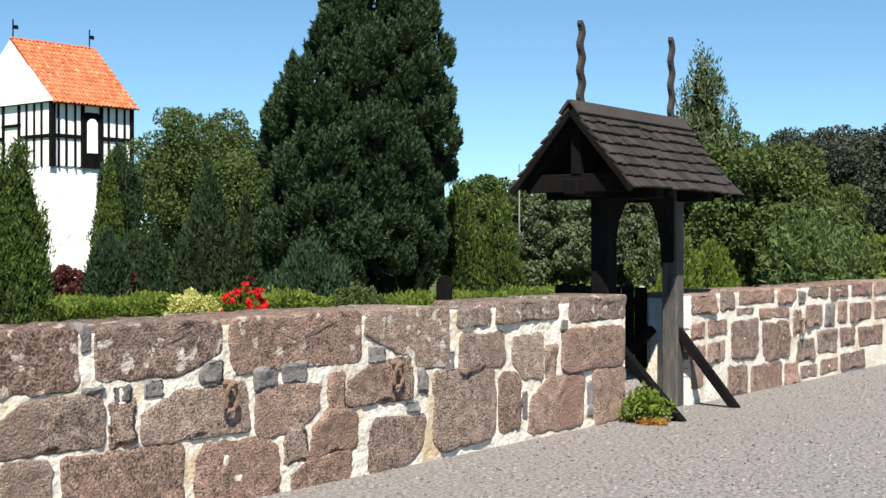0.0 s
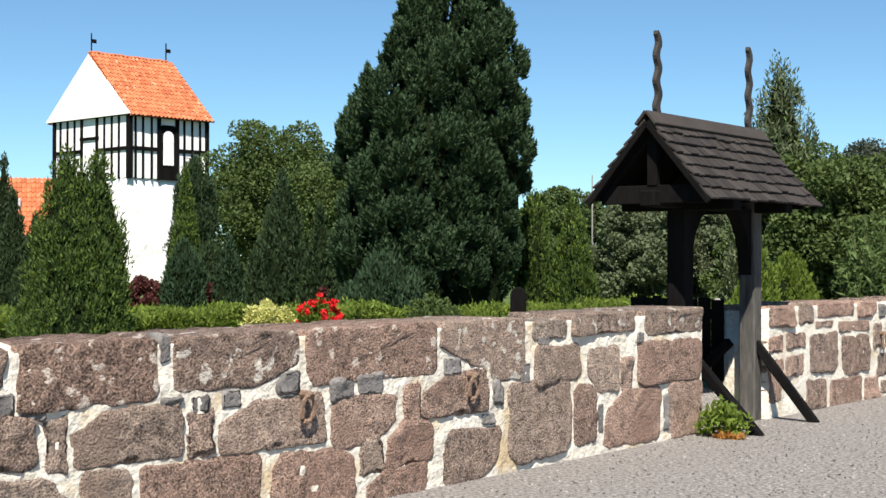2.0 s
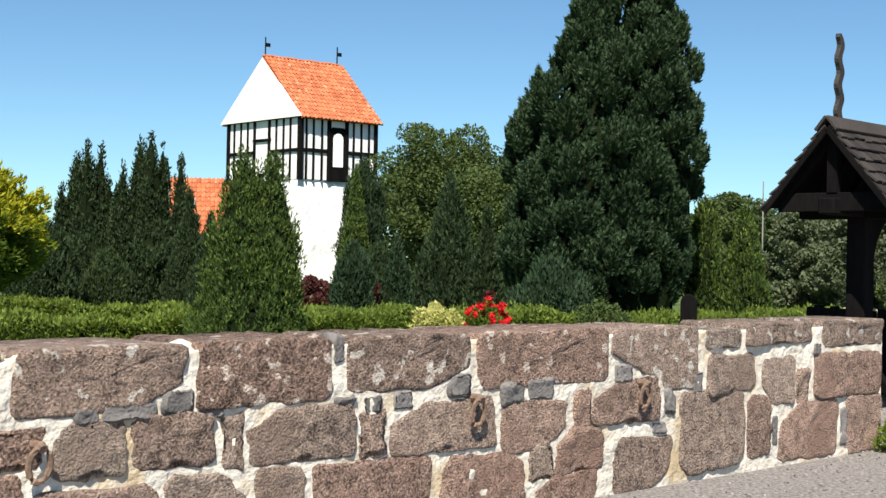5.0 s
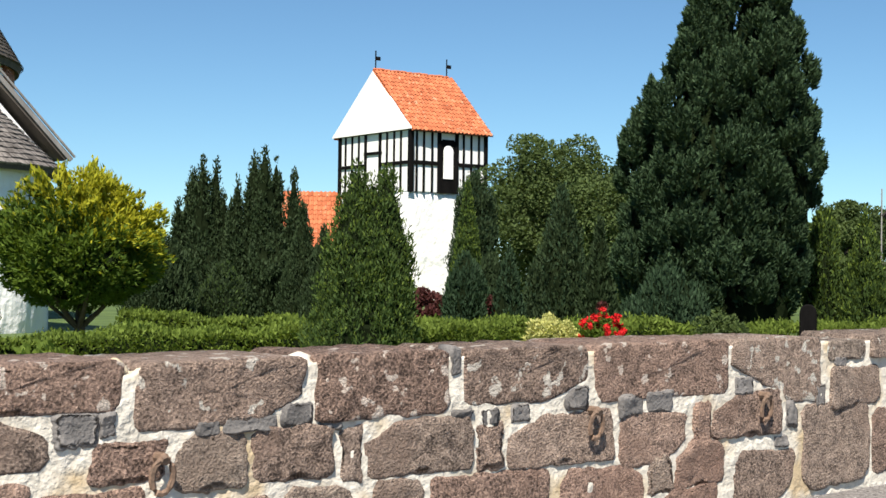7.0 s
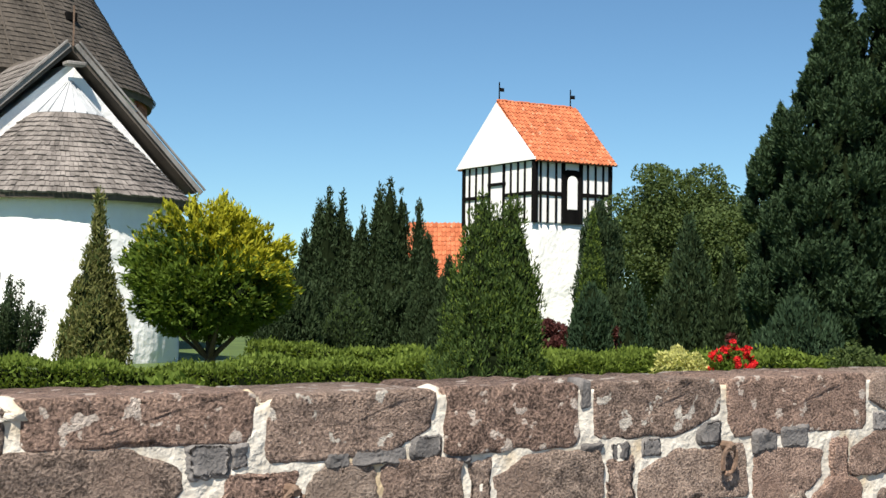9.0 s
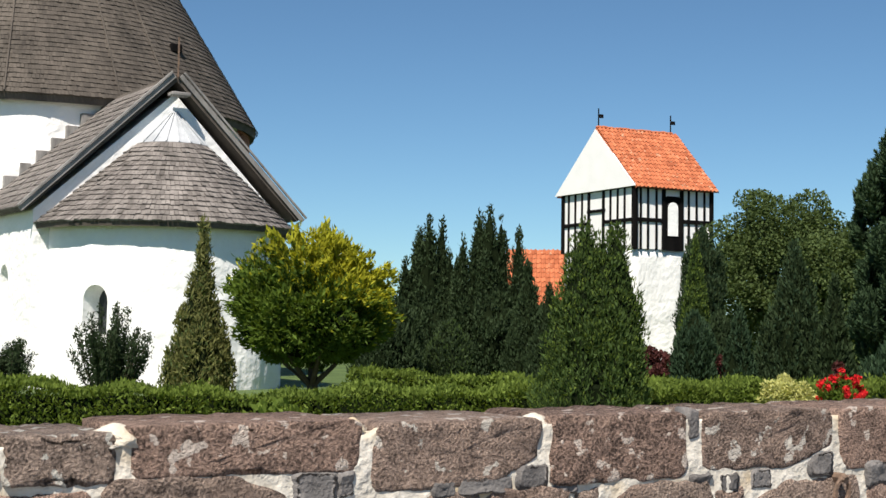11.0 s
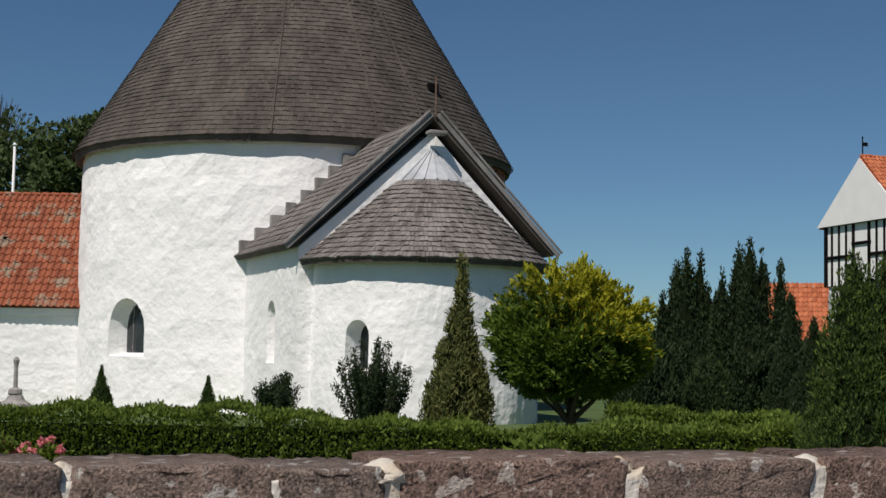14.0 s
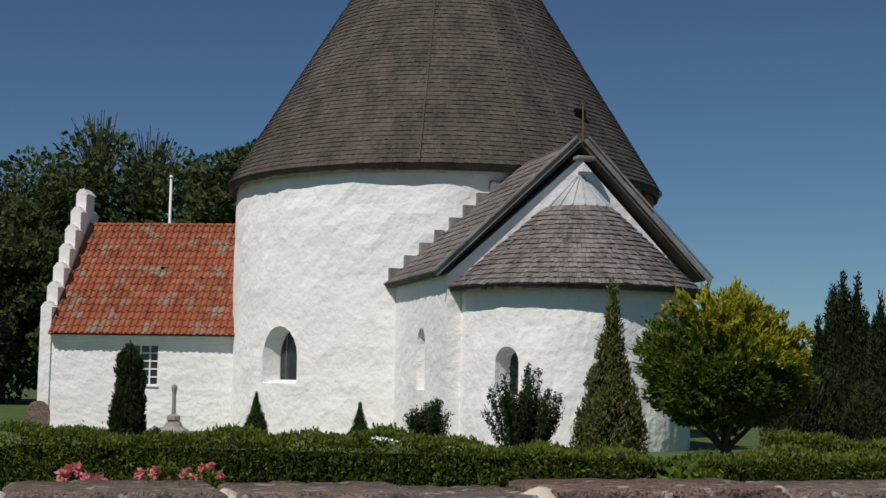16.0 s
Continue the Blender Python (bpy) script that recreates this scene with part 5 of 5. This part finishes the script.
def roofed_gate():
    for s, w in ((GL, 0.19), (GR_, 0.17)):
        py = GY if s == GL else 0.12
        part("post", boxed(s - w / 2, s + w / 2, py - w / 2, py + w / 2, -0.1, 2.2, 0.012), M_POST if s == GR_ else M_TAR, gate, "weathered grey-black post")
        part("brace", beam((s, py - 0.05, 0.78), (s + (0.15 if s == GR_ else 0), -0.52, -0.03), 0.10, 0.09), M_TAR, gate)
        part("brace", beam((s, GY + 0.05, 0.78), (s, 1.12, 0.05), 0.10, 0.09), M_TAR, gate)
        part("cross_beam", boxed(s - 0.08, s + 0.08, GY - 0.6, GY + 0.6, 2.08, 2.22, 0.01), M_TAR, gate)
    # curved knees between post and beam
    for s, k, ky in ((GL, 1, GY), (GR_, -1, 0.14)):
        pts = [(s + k * 0.08, 1.42), (s + k * 0.11, 1.66), (s + k * 0.18, 1.86), (s + k * 0.30, 2.02), (s + k * 0.46, 2.12)]
        bm = bmesh.new()
        outer = [(s + k * 0.06, 2.12)] + pts
        va = [bm.verts.new((x, ky - 0.07, z)) for x, z in outer]
        vb = [bm.verts.new((x, ky + 0.07, z)) for x, z in outer]
        bm.faces.new(va)
        bm.faces.new(vb)
        for i in range(len(outer)):
            j = (i + 1) % len(outer)
            bm.faces.new((va[i], va[j], vb[j], vb[i]))
        bmesh.ops.recalc_face_normals(bm, faces=bm.faces)
        part("knee", bm, M_TAR, gate)
    part("lintel", boxed(11.5, 13.95, GY - 0.08, GY + 0.08, 2.1, 2.25, 0.012), M_TAR, gate)
    r0, r1, zr, ze, hw = 11.52, 13.86, 2.90, 2.18, 0.60
    part("ridge_beam", boxed(r0 + 0.1, r1 - 0.1, GY - 0.05, GY + 0.05, zr - 0.16, zr - 0.05), M_TAR, gate)
    for k in (-1, 1):
        for i in range(5):
            s = r0 + 0.12 + (r1 - r0 - 0.24) * i / 4
            part("rafter", beam((s, GY, zr - 0.07), (s, GY + k * (hw - 0.05), ze + 0.0), 0.07, 0.07), M_TAR, gate)
        d = Vector((0, k * hw, ze - zr))
        ln = d.length
        d.normalize()
        n = Vector((0, k * abs(d.z), abs(d.y)))
        board = part("roof_boarding", beam(Vector(((r0 + r1) / 2, GY, zr - 0.01)) , Vector(((r0 + r1) / 2, GY + k * hw, ze - 0.01)), r1 - r0 - 0.02, 0.025, 0.003), M_TAR, gate)
        # shingles, course by course, each one a piece
        rng = np.random.default_rng(20 + k)
        courses = 7
        for c in range(courses):
            s = r0 - 0.03
            while s < r1 + 0.0:
                w = rng.uniform(0.09, 0.17)
                a = Vector((s + w / 2, GY, zr)) + d * (ln + 0.05 - (c + 1.25) * ln / courses) + n * (0.012 + 0.0)
                b = Vector((s + w / 2, GY, zr)) + d * (ln + 0.05 - c * ln / courses + rng.normal(0, 0.008)) + n * (0.038 + rng.uniform(0, 0.012))
                part("shingle", beam(a, b, w - 0.008, 0.018, 0.0, up=n), M_GATE_SHINGLE, board)
                s += w
        part("ridge_board", beam((r0 - 0.05, GY + k * 0.055, zr + 0.015), (r1 + 0.05, GY + k * 0.055, zr + 0.015), 0.16, 0.03, 0.004, up=n), M_GATE_SHINGLE, gate)
        for s in (r0 - 0.02, r1 + 0.02):
            part("barge_board", beam((s, GY, zr - 0.03), (s, GY + k * (hw + 0.03), ze - 0.05), 0.03, 0.055, 0.004, up=n), M_TAR, gate)
    # gable filling with a tie board, and the wavy ridge horns
    for s in (r0 + 0.12, r1 - 0.12):
        part("tie_board", boxed(s - 0.03, s + 0.03, GY - 0.55, GY + 0.55, 2.13, 2.3, 0.006), M_TAR, gate)
        part("king_post", boxed(s - 0.04, s + 0.04, GY - 0.05, GY + 0.05, 2.3, 2.84), M_TAR, gate)
    for s, top in ((11.70, 3.76), (13.64, 3.84)):
        verts, faces = [], []
        m = 26
        for i in range(m + 1):
            q = i / m
            z = zr - 0.02 + (top - zr) * q
            wob = 0.022 * math.sin(q * 2 * math.pi * 3.6 + 0.6)
            hwid = (0.044 - 0.012 * q) * (1.0 if i < m else 0.35)
            for dx, dy in ((-1, -1), (1, -1), (1, 1), (-1, 1)):
                verts.append((s + wob + dx * hwid, GY + dy * 0.022, z))
        for i in range(m):
            for e in range(4):
                faces.append((i * 4 + e, i * 4 + (e + 1) % 4, (i + 1) * 4 + (e + 1) % 4, (i + 1) * 4 + e))
        faces += [(3, 2, 1, 0), (m * 4, m * 4 + 1, m * 4 + 2, m * 4 + 3)]
        mesh_object("ridge_horn", verts, faces, M_HORN, gate, "wavy carved wooden ridge horn")


M_POST = material("weathered_post", (0.012, 0.012, 0.013), (0.15, 0.14, 0.125), scale=2.2, fine=26, stretch=(1, 1, 0.2), bump=0.5, rough=0.85)
M_GATE_SHINGLE = material("tarred_shingle", (0.010, 0.0085, 0.008), (0.052, 0.043, 0.038), scale=3, fine=30, per_object=0.7, stretch=(1, 1, 1), bump=0.4, rough=0.8)
M_HORN = material("horn_wood", (0.012, 0.011, 0.011), (0.055, 0.050, 0.046), scale=5, fine=40, stretch=(1, 1, 0.3), bump=0.4)
roofed_gate()


def gate_leaf():
    t = thing("gate_leaf", WALL_M @ Matrix.Translation((12.22, 0.45, 0.0)) @ Matrix.Rotation(radians(62), 4, "Z"), "dark plank gate leaf standing open", "gate leaf")
    for i in range(5):
        part("plank", boxed(0.02 + i * 0.135, 0.15 + i * 0.135, -0.014, 0.014, 0.36, 1.24 + 0.02 * (i % 2), 0.004), M_TAR, t)
    for z in (0.5, 1.08):
        part("ledge", boxed(0.03, 0.68, -0.05, -0.016, z - 0.05, z + 0.05, 0.004), M_TAR, t)
    part("strap_hinge", boxed(0.0, 0.4, -0.06, -0.052, 1.06, 1.1), M_IRON, t)
    t = thing("gate_leaf", WALL_M @ Matrix.Translation((13.42, 0.45, 0.0)) @ Matrix.Rotation(radians(110), 4, "Z"), "dark plank gate leaf standing open", "gate leaf")
    for i in range(5):
        part("plank", boxed(0.02 + i * 0.135, 0.15 + i * 0.135, -0.014, 0.014, 0.36, 1.2 + 0.02 * (i % 2), 0.004), M_TAR, t)
    part("ledge", boxed(0.03, 0.68, -0.05, -0.016, 1.0, 1.1, 0.004), M_TAR, t)


gate_leaf()

# ---------------------------------------------------------------- churchyard wall: mortar core, stones, chips, iron rings
wall = thing("churchyard_wall", WALL_M, "granite boulder wall with white lime mortar joints", "wall", kind="structure")
# courses of (from, to, bottom, top) along the wall; a word names a corner that was struck off
TOP_COURSE = [(-1.0, -0.2, 0.98, 1.16), (-0.14, 0.72, 0.95, 1.17), (0.79, 1.6, 0.95, 1.16), (1.65, 2.12, 0.94, 1.14), (2.19, 3.31, 0.94, 1.17), (3.38, 4.37, 0.82, 1.155, "br"), (4.47, 5.38, 0.83, 1.165), (5.52, 6.53, 0.84, 1.165, "br"), (6.59, 7.93, 0.81, 1.17), (7.99, 9.06, 0.70, 1.165, "bl", "bl"), (9.16, 9.64, 1.0, 1.13), (9.73, 10.74, 1.0, 1.17), (10.92, 11.97, 0.96, 1.175)]
MIDDLE_COURSE = [(-1.0, -0.1, 0.64, 0.9), (-0.04, 0.72, 0.66, 0.9), (0.78, 1.42, 0.65, 0.9), (1.48, 2.02, 0.68, 0.89), (2.08, 2.94, 0.68, 0.92, "tr"), (2.98, 3.20, 0.78, 0.92), (3.17, 3.56, 0.6, 0.76), (3.61, 4.02, 0.52, 0.79, "tl"), (4.06, 4.56, 0.51, 0.78), (4.62, 4.75, 0.48, 0.76), (4.80, 5.57, 0.48, 0.76, "tl"), (5.61, 5.80, 0.46, 0.73), (5.85, 6.77, 0.46, 0.75, "tl"), (6.86, 7.49, 0.38, 0.70, "br"), (7.59, 7.76, 0.46, 0.74, "bl"), (7.80, 8.57, 0.51, 0.79, "tl"), (9.19, 9.86, 0.64, 0.94), (9.97, 10.46, 0.50, 0.89, "bl"), (10.52, 10.69, 0.50, 0.77), (10.80, 11.97, 0.53, 0.88)]
LOW_COURSE = [(-0.9, 0.0, 0.3, 0.6), (0.05, 0.8, 0.34, 0.6), (0.86, 1.66, 0.36, 0.6), (1.72, 2.26, 0.38, 0.62), (2.32, 2.84, 0.36, 0.63), (2.90, 3.45, 0.36, 0.55), (3.52, 4.20, 0.12, 0.46), (4.26, 4.80, 0.12, 0.46, "tr"), (4.86, 5.20, 0.12, 0.45), (5.25, 6.22, 0.03, 0.44), (6.29, 7.07, -0.08, 0.40), (7.12, 7.37, 0.17, 0.41, "tl"), (7.2, 7.84, -0.05, 0.18, "tl"), (7.41, 7.91, 0.20, 0.48, "tl"), (8.03, 8.73, 0.01, 0.37, "br"), (8.86, 9.67, 0.06, 0.65), (9.74, 10.11, 0.12, 0.60), (10.21, 11.21, 0.02, 0.48, "tl"), (11.35, 11.97, 0.02, 0.52)]
FOOT_COURSE = [(-0.9, 0.2, -0.06, 0.26), (0.26, 1.1, -0.06, 0.3), (1.16, 2.0, -0.06, 0.32), (2.06, 3.0, -0.06, 0.31), (3.06, 3.46, -0.06, 0.3), (3.5, 4.5, -0.06, 0.07), (4.55, 5.2, -0.06, 0.07)]
RIGHT_TOP = [(13.42, 14.08, 0.90, 1.15), (14.17, 14.60, 0.91, 1.17), (14.65, 15.74, 0.97, 1.15), (15.81, 16.43, 0.94, 1.15, "br"), (16.80, 17.53, 0.98, 1.15, "bl"), (17.59, 18.30, 0.97, 1.16), (18.37, 19.24, 0.96, 1.16), (19.32, 20.36, 0.97, 1.16), (13.42, 13.80, 0.65, 0.85), (13.85, 14.38, 0.67, 0.87), (14.43, 15.28, 0.36, 0.84), (15.34, 16.22, 0.31, 0.76), (14.60, 15.10, 0.87, 0.96), (16.72, 17.33, 0.63, 0.92), (17.39, 17.79, 0.61, 0.92), (17.85, 18.26, 0.61, 0.92), (18.33, 19.24, 0.63, 0.91), (19.33, 20.35, 0.61, 0.91)]
RIGHT_LOW = [(13.42, 13.76, 0.13, 0.62), (13.83, 14.34, 0.38, 0.64), (14.36, 14.94, 0.0, 0.35), (14.99, 15.96, -0.05, 0.30), (16.02, 16.50, -0.02, 0.27), (16.42, 17.05, 0.24, 0.53), (17.12, 17.87, 0.27, 0.6), (17.94, 18.58, 0.32, 0.59), (18.64, 19.72, 0.28, 0.58), (16.54, 17.14, 0.02, 0.20), (17.22, 17.88, 0.02, 0.24), (17.95, 18.98, 0.02, 0.27), (16.28, 16.6, 0.57, 0.90), (15.24, 16.19, 0.79, 0.93)]
CHIPS = [(3.22, 3.27, 0.82, 0.91), (3.74, 3.85, 0.79, 0.84), (3.89, 4.2, 0.80, 0.85), (4.25, 4.42, 0.81, 0.91), (4.47, 4.61, 0.77, 0.84), (5.41, 5.46, 1.03, 1.16), (5.42, 5.55, 0.75, 0.81), (5.64, 5.77, 0.73, 0.80), (5.88, 6.02, 0.73, 0.82), (6.34, 6.54, 0.78, 0.90, "tl"), (6.84, 7.06, 0.71, 0.82), (7.11, 7.35, 0.72, 0.83), (8.03, 8.24, 0.79, 0.89), (8.64, 8.74, 0.53, 0.72, "tr"), (8.5, 8.63, 0.40, 0.45), (9.25, 9.38, 0.95, 0.99), (9.02, 9.11, 0.66, 0.80), (10.14, 10.2, 0.18, 0.40), (10.78, 10.88, 0.90, 0.97), (11.25, 11.31, 0.10, 0.40), (14.1, 14.16, 0.4, 0.6), (16.5, 16.7, 0.94, 1.08)]


def mortar_core(s0, s1):
    """The wall's body: a rough lime-pointed face between worn edges."""
    step = 0.024 if s1 < 13 else 0.045
    nx = int((s1 - s0) / step)
    nz = 52 if s1 < 13 else 28
    verts, faces = [], []
    for i in range(nx + 1):
        for k in range(nz + 1):
            s, z = s0 + (s1 - s0) * i / nx, -0.2 + (WALL_TOP - (0.05 if s0 + (s1 - s0) * i / nx > 3.4 else 0.075) + 0.2) * k / nz
            verts.append((s, -0.013 + 0.007 * noise.noise((s * 2.4, z * 2.4, 0)) + 0.007 * noise.noise((s * 8, z * 8, 3)) + 0.005 * noise.noise((s * 22, z * 22, 7)), z + (0.02 * noise.noise((s * 3, 9, 0)) if k == nz else 0)))
    for i in range(nx + 1):
        verts.append((verts[i * (nz + 1) + nz][0], 0.3, WALL_TOP - 0.08))
        verts.append((verts[i * (nz + 1) + nz][0], 0.6, WALL_TOP - 0.085))
        verts.append((verts[i * (nz + 1) + nz][0], 0.62, -0.2))
    b = (nx + 1) * (nz + 1)
    for i in range(nx):
        for k in range(nz):
            faces.append((i * (nz + 1) + k, (i + 1) * (nz + 1) + k, (i + 1) * (nz + 1) + k + 1, i * (nz + 1) + k + 1))
        a, c = i * (nz + 1) + nz, (i + 1) * (nz + 1) + nz
        faces += [(a, c, b + (i + 1) * 3, b + i * 3), (b + i * 3, b + i * 3 + 3, b + i * 3 + 4, b + i * 3 + 1), (b + i * 3 + 1, b + i * 3 + 4, b + i * 3 + 5, b + i * 3 + 2)]
    for i in (0, nx):
        faces.append(tuple(range(i * (nz + 1), (i + 1) * (nz + 1))) + (b + i * 3, b + i * 3 + 1, b + i * 3 + 2))
    return mesh_object("mortar", verts, faces, M_MORTAR, wall, smooth=True)


def wall_stone(name, s0, s1, z0, z1, mat, seed, struck=(), deep=0.45, proud=0.018, top=False, grow=0.022):
    """One split boulder: a straight-sided uneven outline with struck corners, a rough flat face, and a body that runs back into the wall."""
    rng = np.random.default_rng(seed)
    s0, s1, z0, z1 = s0 - grow, s1 + grow, z0 - grow, z1 + (0.0 if top else grow)
    cx, cz, a, b = (s0 + s1) / 2, (z0 + z1) / 2, (s1 - s0) / 2, (z1 - z0) / 2
    small = min(a, b)
    # corners of the outline, in order, each cut by a little or (where struck off) by much
    outline = []
    for word, u, v in (("br", 1, -1), ("tr", 1, 1), ("tl", -1, 1), ("bl", -1, -1)):
        hit = struck.count(word)
        cu = small * rng.uniform(0.10, 0.38) if not hit else a * (0.62 if hit == 1 else 1.25)
        cv = small * rng.uniform(0.10, 0.38) if not hit else b * (0.75 if hit == 1 else 1.2)
        if top and v > 0:
            cv = min(cv, 0.03)
        ju, jv = rng.uniform(-0.16, 0.08) * small, rng.uniform(-0.14, 0.07) * small * (0 if top and v > 0 else 1)
        first, second = (cx + u * (a + ju), cz + v * (b + jv - cv)), (cx + u * (a + ju - cu), cz + v * (b + jv))
        outline += [first, second] if u * v > 0 else [second, first]
    # outline walked in even steps, worn a little
    pts = [Vector(q) for q in outline]
    total = sum((pts[i] - pts[i - 1]).length for i in range(len(pts)))
    n = 56 if small > 0.09 else 28
    ring = []
    for i in range(n):
        want, k = total * i / n, 0
        while True:
            step = (pts[(k + 1) % len(pts)] - pts[k % len(pts)]).length
            if want <= step:
                break
            want -= step
            k += 1
        q = pts[k % len(pts)].lerp(pts[(k + 1) % len(pts)], want / max(step, 1e-6))
        wear = 0.10 * small * noise.noise((q.x * 6, q.y * 6, seed)) + 0.05 * small * noise.noise((q.x * 17, q.y * 17, seed)) + rng.normal(0, 0.004)
        dx, dz = q.x - cx, q.y - cz
        ln = math.hypot(dx, dz) or 1
        ring.append((q.x + dx / ln * wear, min(q.y + dz / ln * wear, z1 + 0.006) if top else q.y + dz / ln * wear))
    verts, faces = [], []
    bulge = proud * rng.uniform(0.6, 1.4)
    tilt_u, tilt_v = rng.normal(0, 0.010), rng.normal(0, 0.014)
    inset = [(0.0, deep), (0.0, 0.010), (0.006, -bulge * 0.45), (0.015, -bulge * 0.85), (0.04, -bulge * 1.0)]
    mean_u, mean_v = sum(q[0] for q in ring) / n, sum(q[1] for q in ring) / n
    shrink = (0.82, 0.66, 0.5, 0.34, 0.18)
    for k in range(len(inset) + len(shrink)):
        for x, z in ring:
            dx, dz = x - mean_u, z - mean_v
            ln = math.hypot(dx, dz) or 1
            if k < len(inset):
                off, y = inset[k]
                q = max(1 - min(off, 0.4 * small) / ln, 0.5)
            else:
                q, y = shrink[k - len(inset)] * 0.93, -bulge * 1.05
            px, pz = mean_u + dx * q, mean_v + dz * q
            if k >= 2:
                # flat split facets, ledges and pits
                y += (tilt_u * dx / a + tilt_v * dz / b) * q
                y += 0.011 * noise.noise((px * 3.1 + seed, pz * 4.2, seed)) + 0.009 * noise.noise((px * 9, pz * 11, seed))
                y += 0.010 * noise.noise((px * 24, pz * 26, seed)) - 0.012 * max(0.0, noise.noise((px * 5 + pz * 3, pz * 12, seed + 5)) - 0.12)
                y = min(y, -0.009 if k == 2 else -0.017 if k == 3 else -0.021)
            verts.append((px, y, pz))
    layers = len(inset) + len(shrink)
    for k in range(layers - 1):
        for i in range(n):
            j = (i + 1) % n
            faces.append((k * n + i, k * n + j, (k + 1) * n + j, (k + 1) * n + i))
    verts.append((mean_u, -bulge * 1.05 + 0.016 * noise.noise((mean_u * 3.1 + seed, mean_v * 4.2, seed)), mean_v))
    last = (layers - 1) * n
    for i in range(n):
        faces.append((last + i, last + (i + 1) % n, len(verts) - 1))
    faces.append(tuple(range(n))[::-1])
    ob = mesh_object(name, verts, faces, mat, wall, smooth=True)
    bm = bmesh.new()
    bm.from_mesh(ob.data)
    bmesh.ops.recalc_face_normals(bm, faces=bm.faces)
    bm.to_mesh(ob.data)
    bm.free()
    return ob


mortar_core(-3.2, 11.98)
mortar_core(13.42, 40)
seed = 300
for course, lift in ((TOP_COURSE, True), (MIDDLE_COURSE, False), (LOW_COURSE, False), (FOOT_COURSE, False), (RIGHT_TOP, False), (RIGHT_LOW, False)):
    for s0, s1, z0, z1, *struck in course:
        seed += 1
        dark = (seed * 37) % 11 < 2 and not lift
        wall_stone("stone", s0, s1, z0, z1, M_FILLER if dark and (s1 - s0) < 0.5 else M_LICHEN if lift else M_STONE, seed, struck, deep=0.62 if lift or (s0 > 13 and z1 > 1.1) else 0.3, top=lift, grow=0.022 if s0 < 13 else -0.004)
for s0, s1, z0, z1, *struck in CHIPS:
    seed += 1
    wall_stone("chip", s0, s1, z0, z1, M_FILLER, seed, struck, deep=0.1, proud=0.018)
# the wall goes on in the same way on both sides
rngw = np.random.default_rng(77)
for s_from, s_to in ((20.45, 34.0), (-3.2, -1.06)):
    for z0, z1 in ((0.94, 1.16), (0.62, 0.88), (0.3, 0.57), (0.0, 0.25)):
        s = s_from
        while s < s_to:
            w = min(rngw.uniform(0.45, 1.1), s_to - s)
            if w > 0.15:
                seed += 1
                wall_stone("stone", s, s + w - 0.07, z0 + rngw.uniform(-0.03, 0.03), z1 + rngw.uniform(-0.02, 0.02), M_STONE, seed)
            s += w
# lumps of lime mortar on top of the joints
rngm = np.random.default_rng(61)
for s, w in ((0.75, 0.08), (2.155, 0.11), (3.34, 0.06), (4.42, 0.08), (-0.17, 0.08)):
    v, f = lumpy(lambda h: math.sqrt(max(0.02, 1 - h * h)), 0.10, w, 0.0, rngm, lobes=0.12, seg=12, rows=5)
    mesh_object("mortar_cap", [Vector((s + x, 0.10 + 1.3 * y, 1.072 + z)) for x, y, z in v], f, M_MORTAR, wall, smooth=True)
for s, z in ((6.56, 0.67), (8.32, 0.68), (3.51, 0.61), (16.52, 0.66)):
    ring = thing("iron_ring", WALL_M @ Matrix.Translation((s, -0.085, z)) @ Matrix.Diagonal((1.25, 1, 1.25, 1)), "rusty iron tethering ring in the wall", "ring", "tethering rings")
    pts = [(0.046 * math.sin(a), 0.012 - 0.012 * math.cos(a), 0.068 * math.cos(a)) for a in [2 * math.pi * i / 14 for i in range(15)]]
    v, f = tube(pts, [0.014] * 15, 6)
    mesh_object("ring", v, f, M_IRON, ring)
    mesh_object("eye_bolt", *tube([(0, 0.15, 0.07), (0, 0.0, 0.07), (0, -0.02, 0.06)], [0.022, 0.022, 0.018], 8), M_IRON, ring)
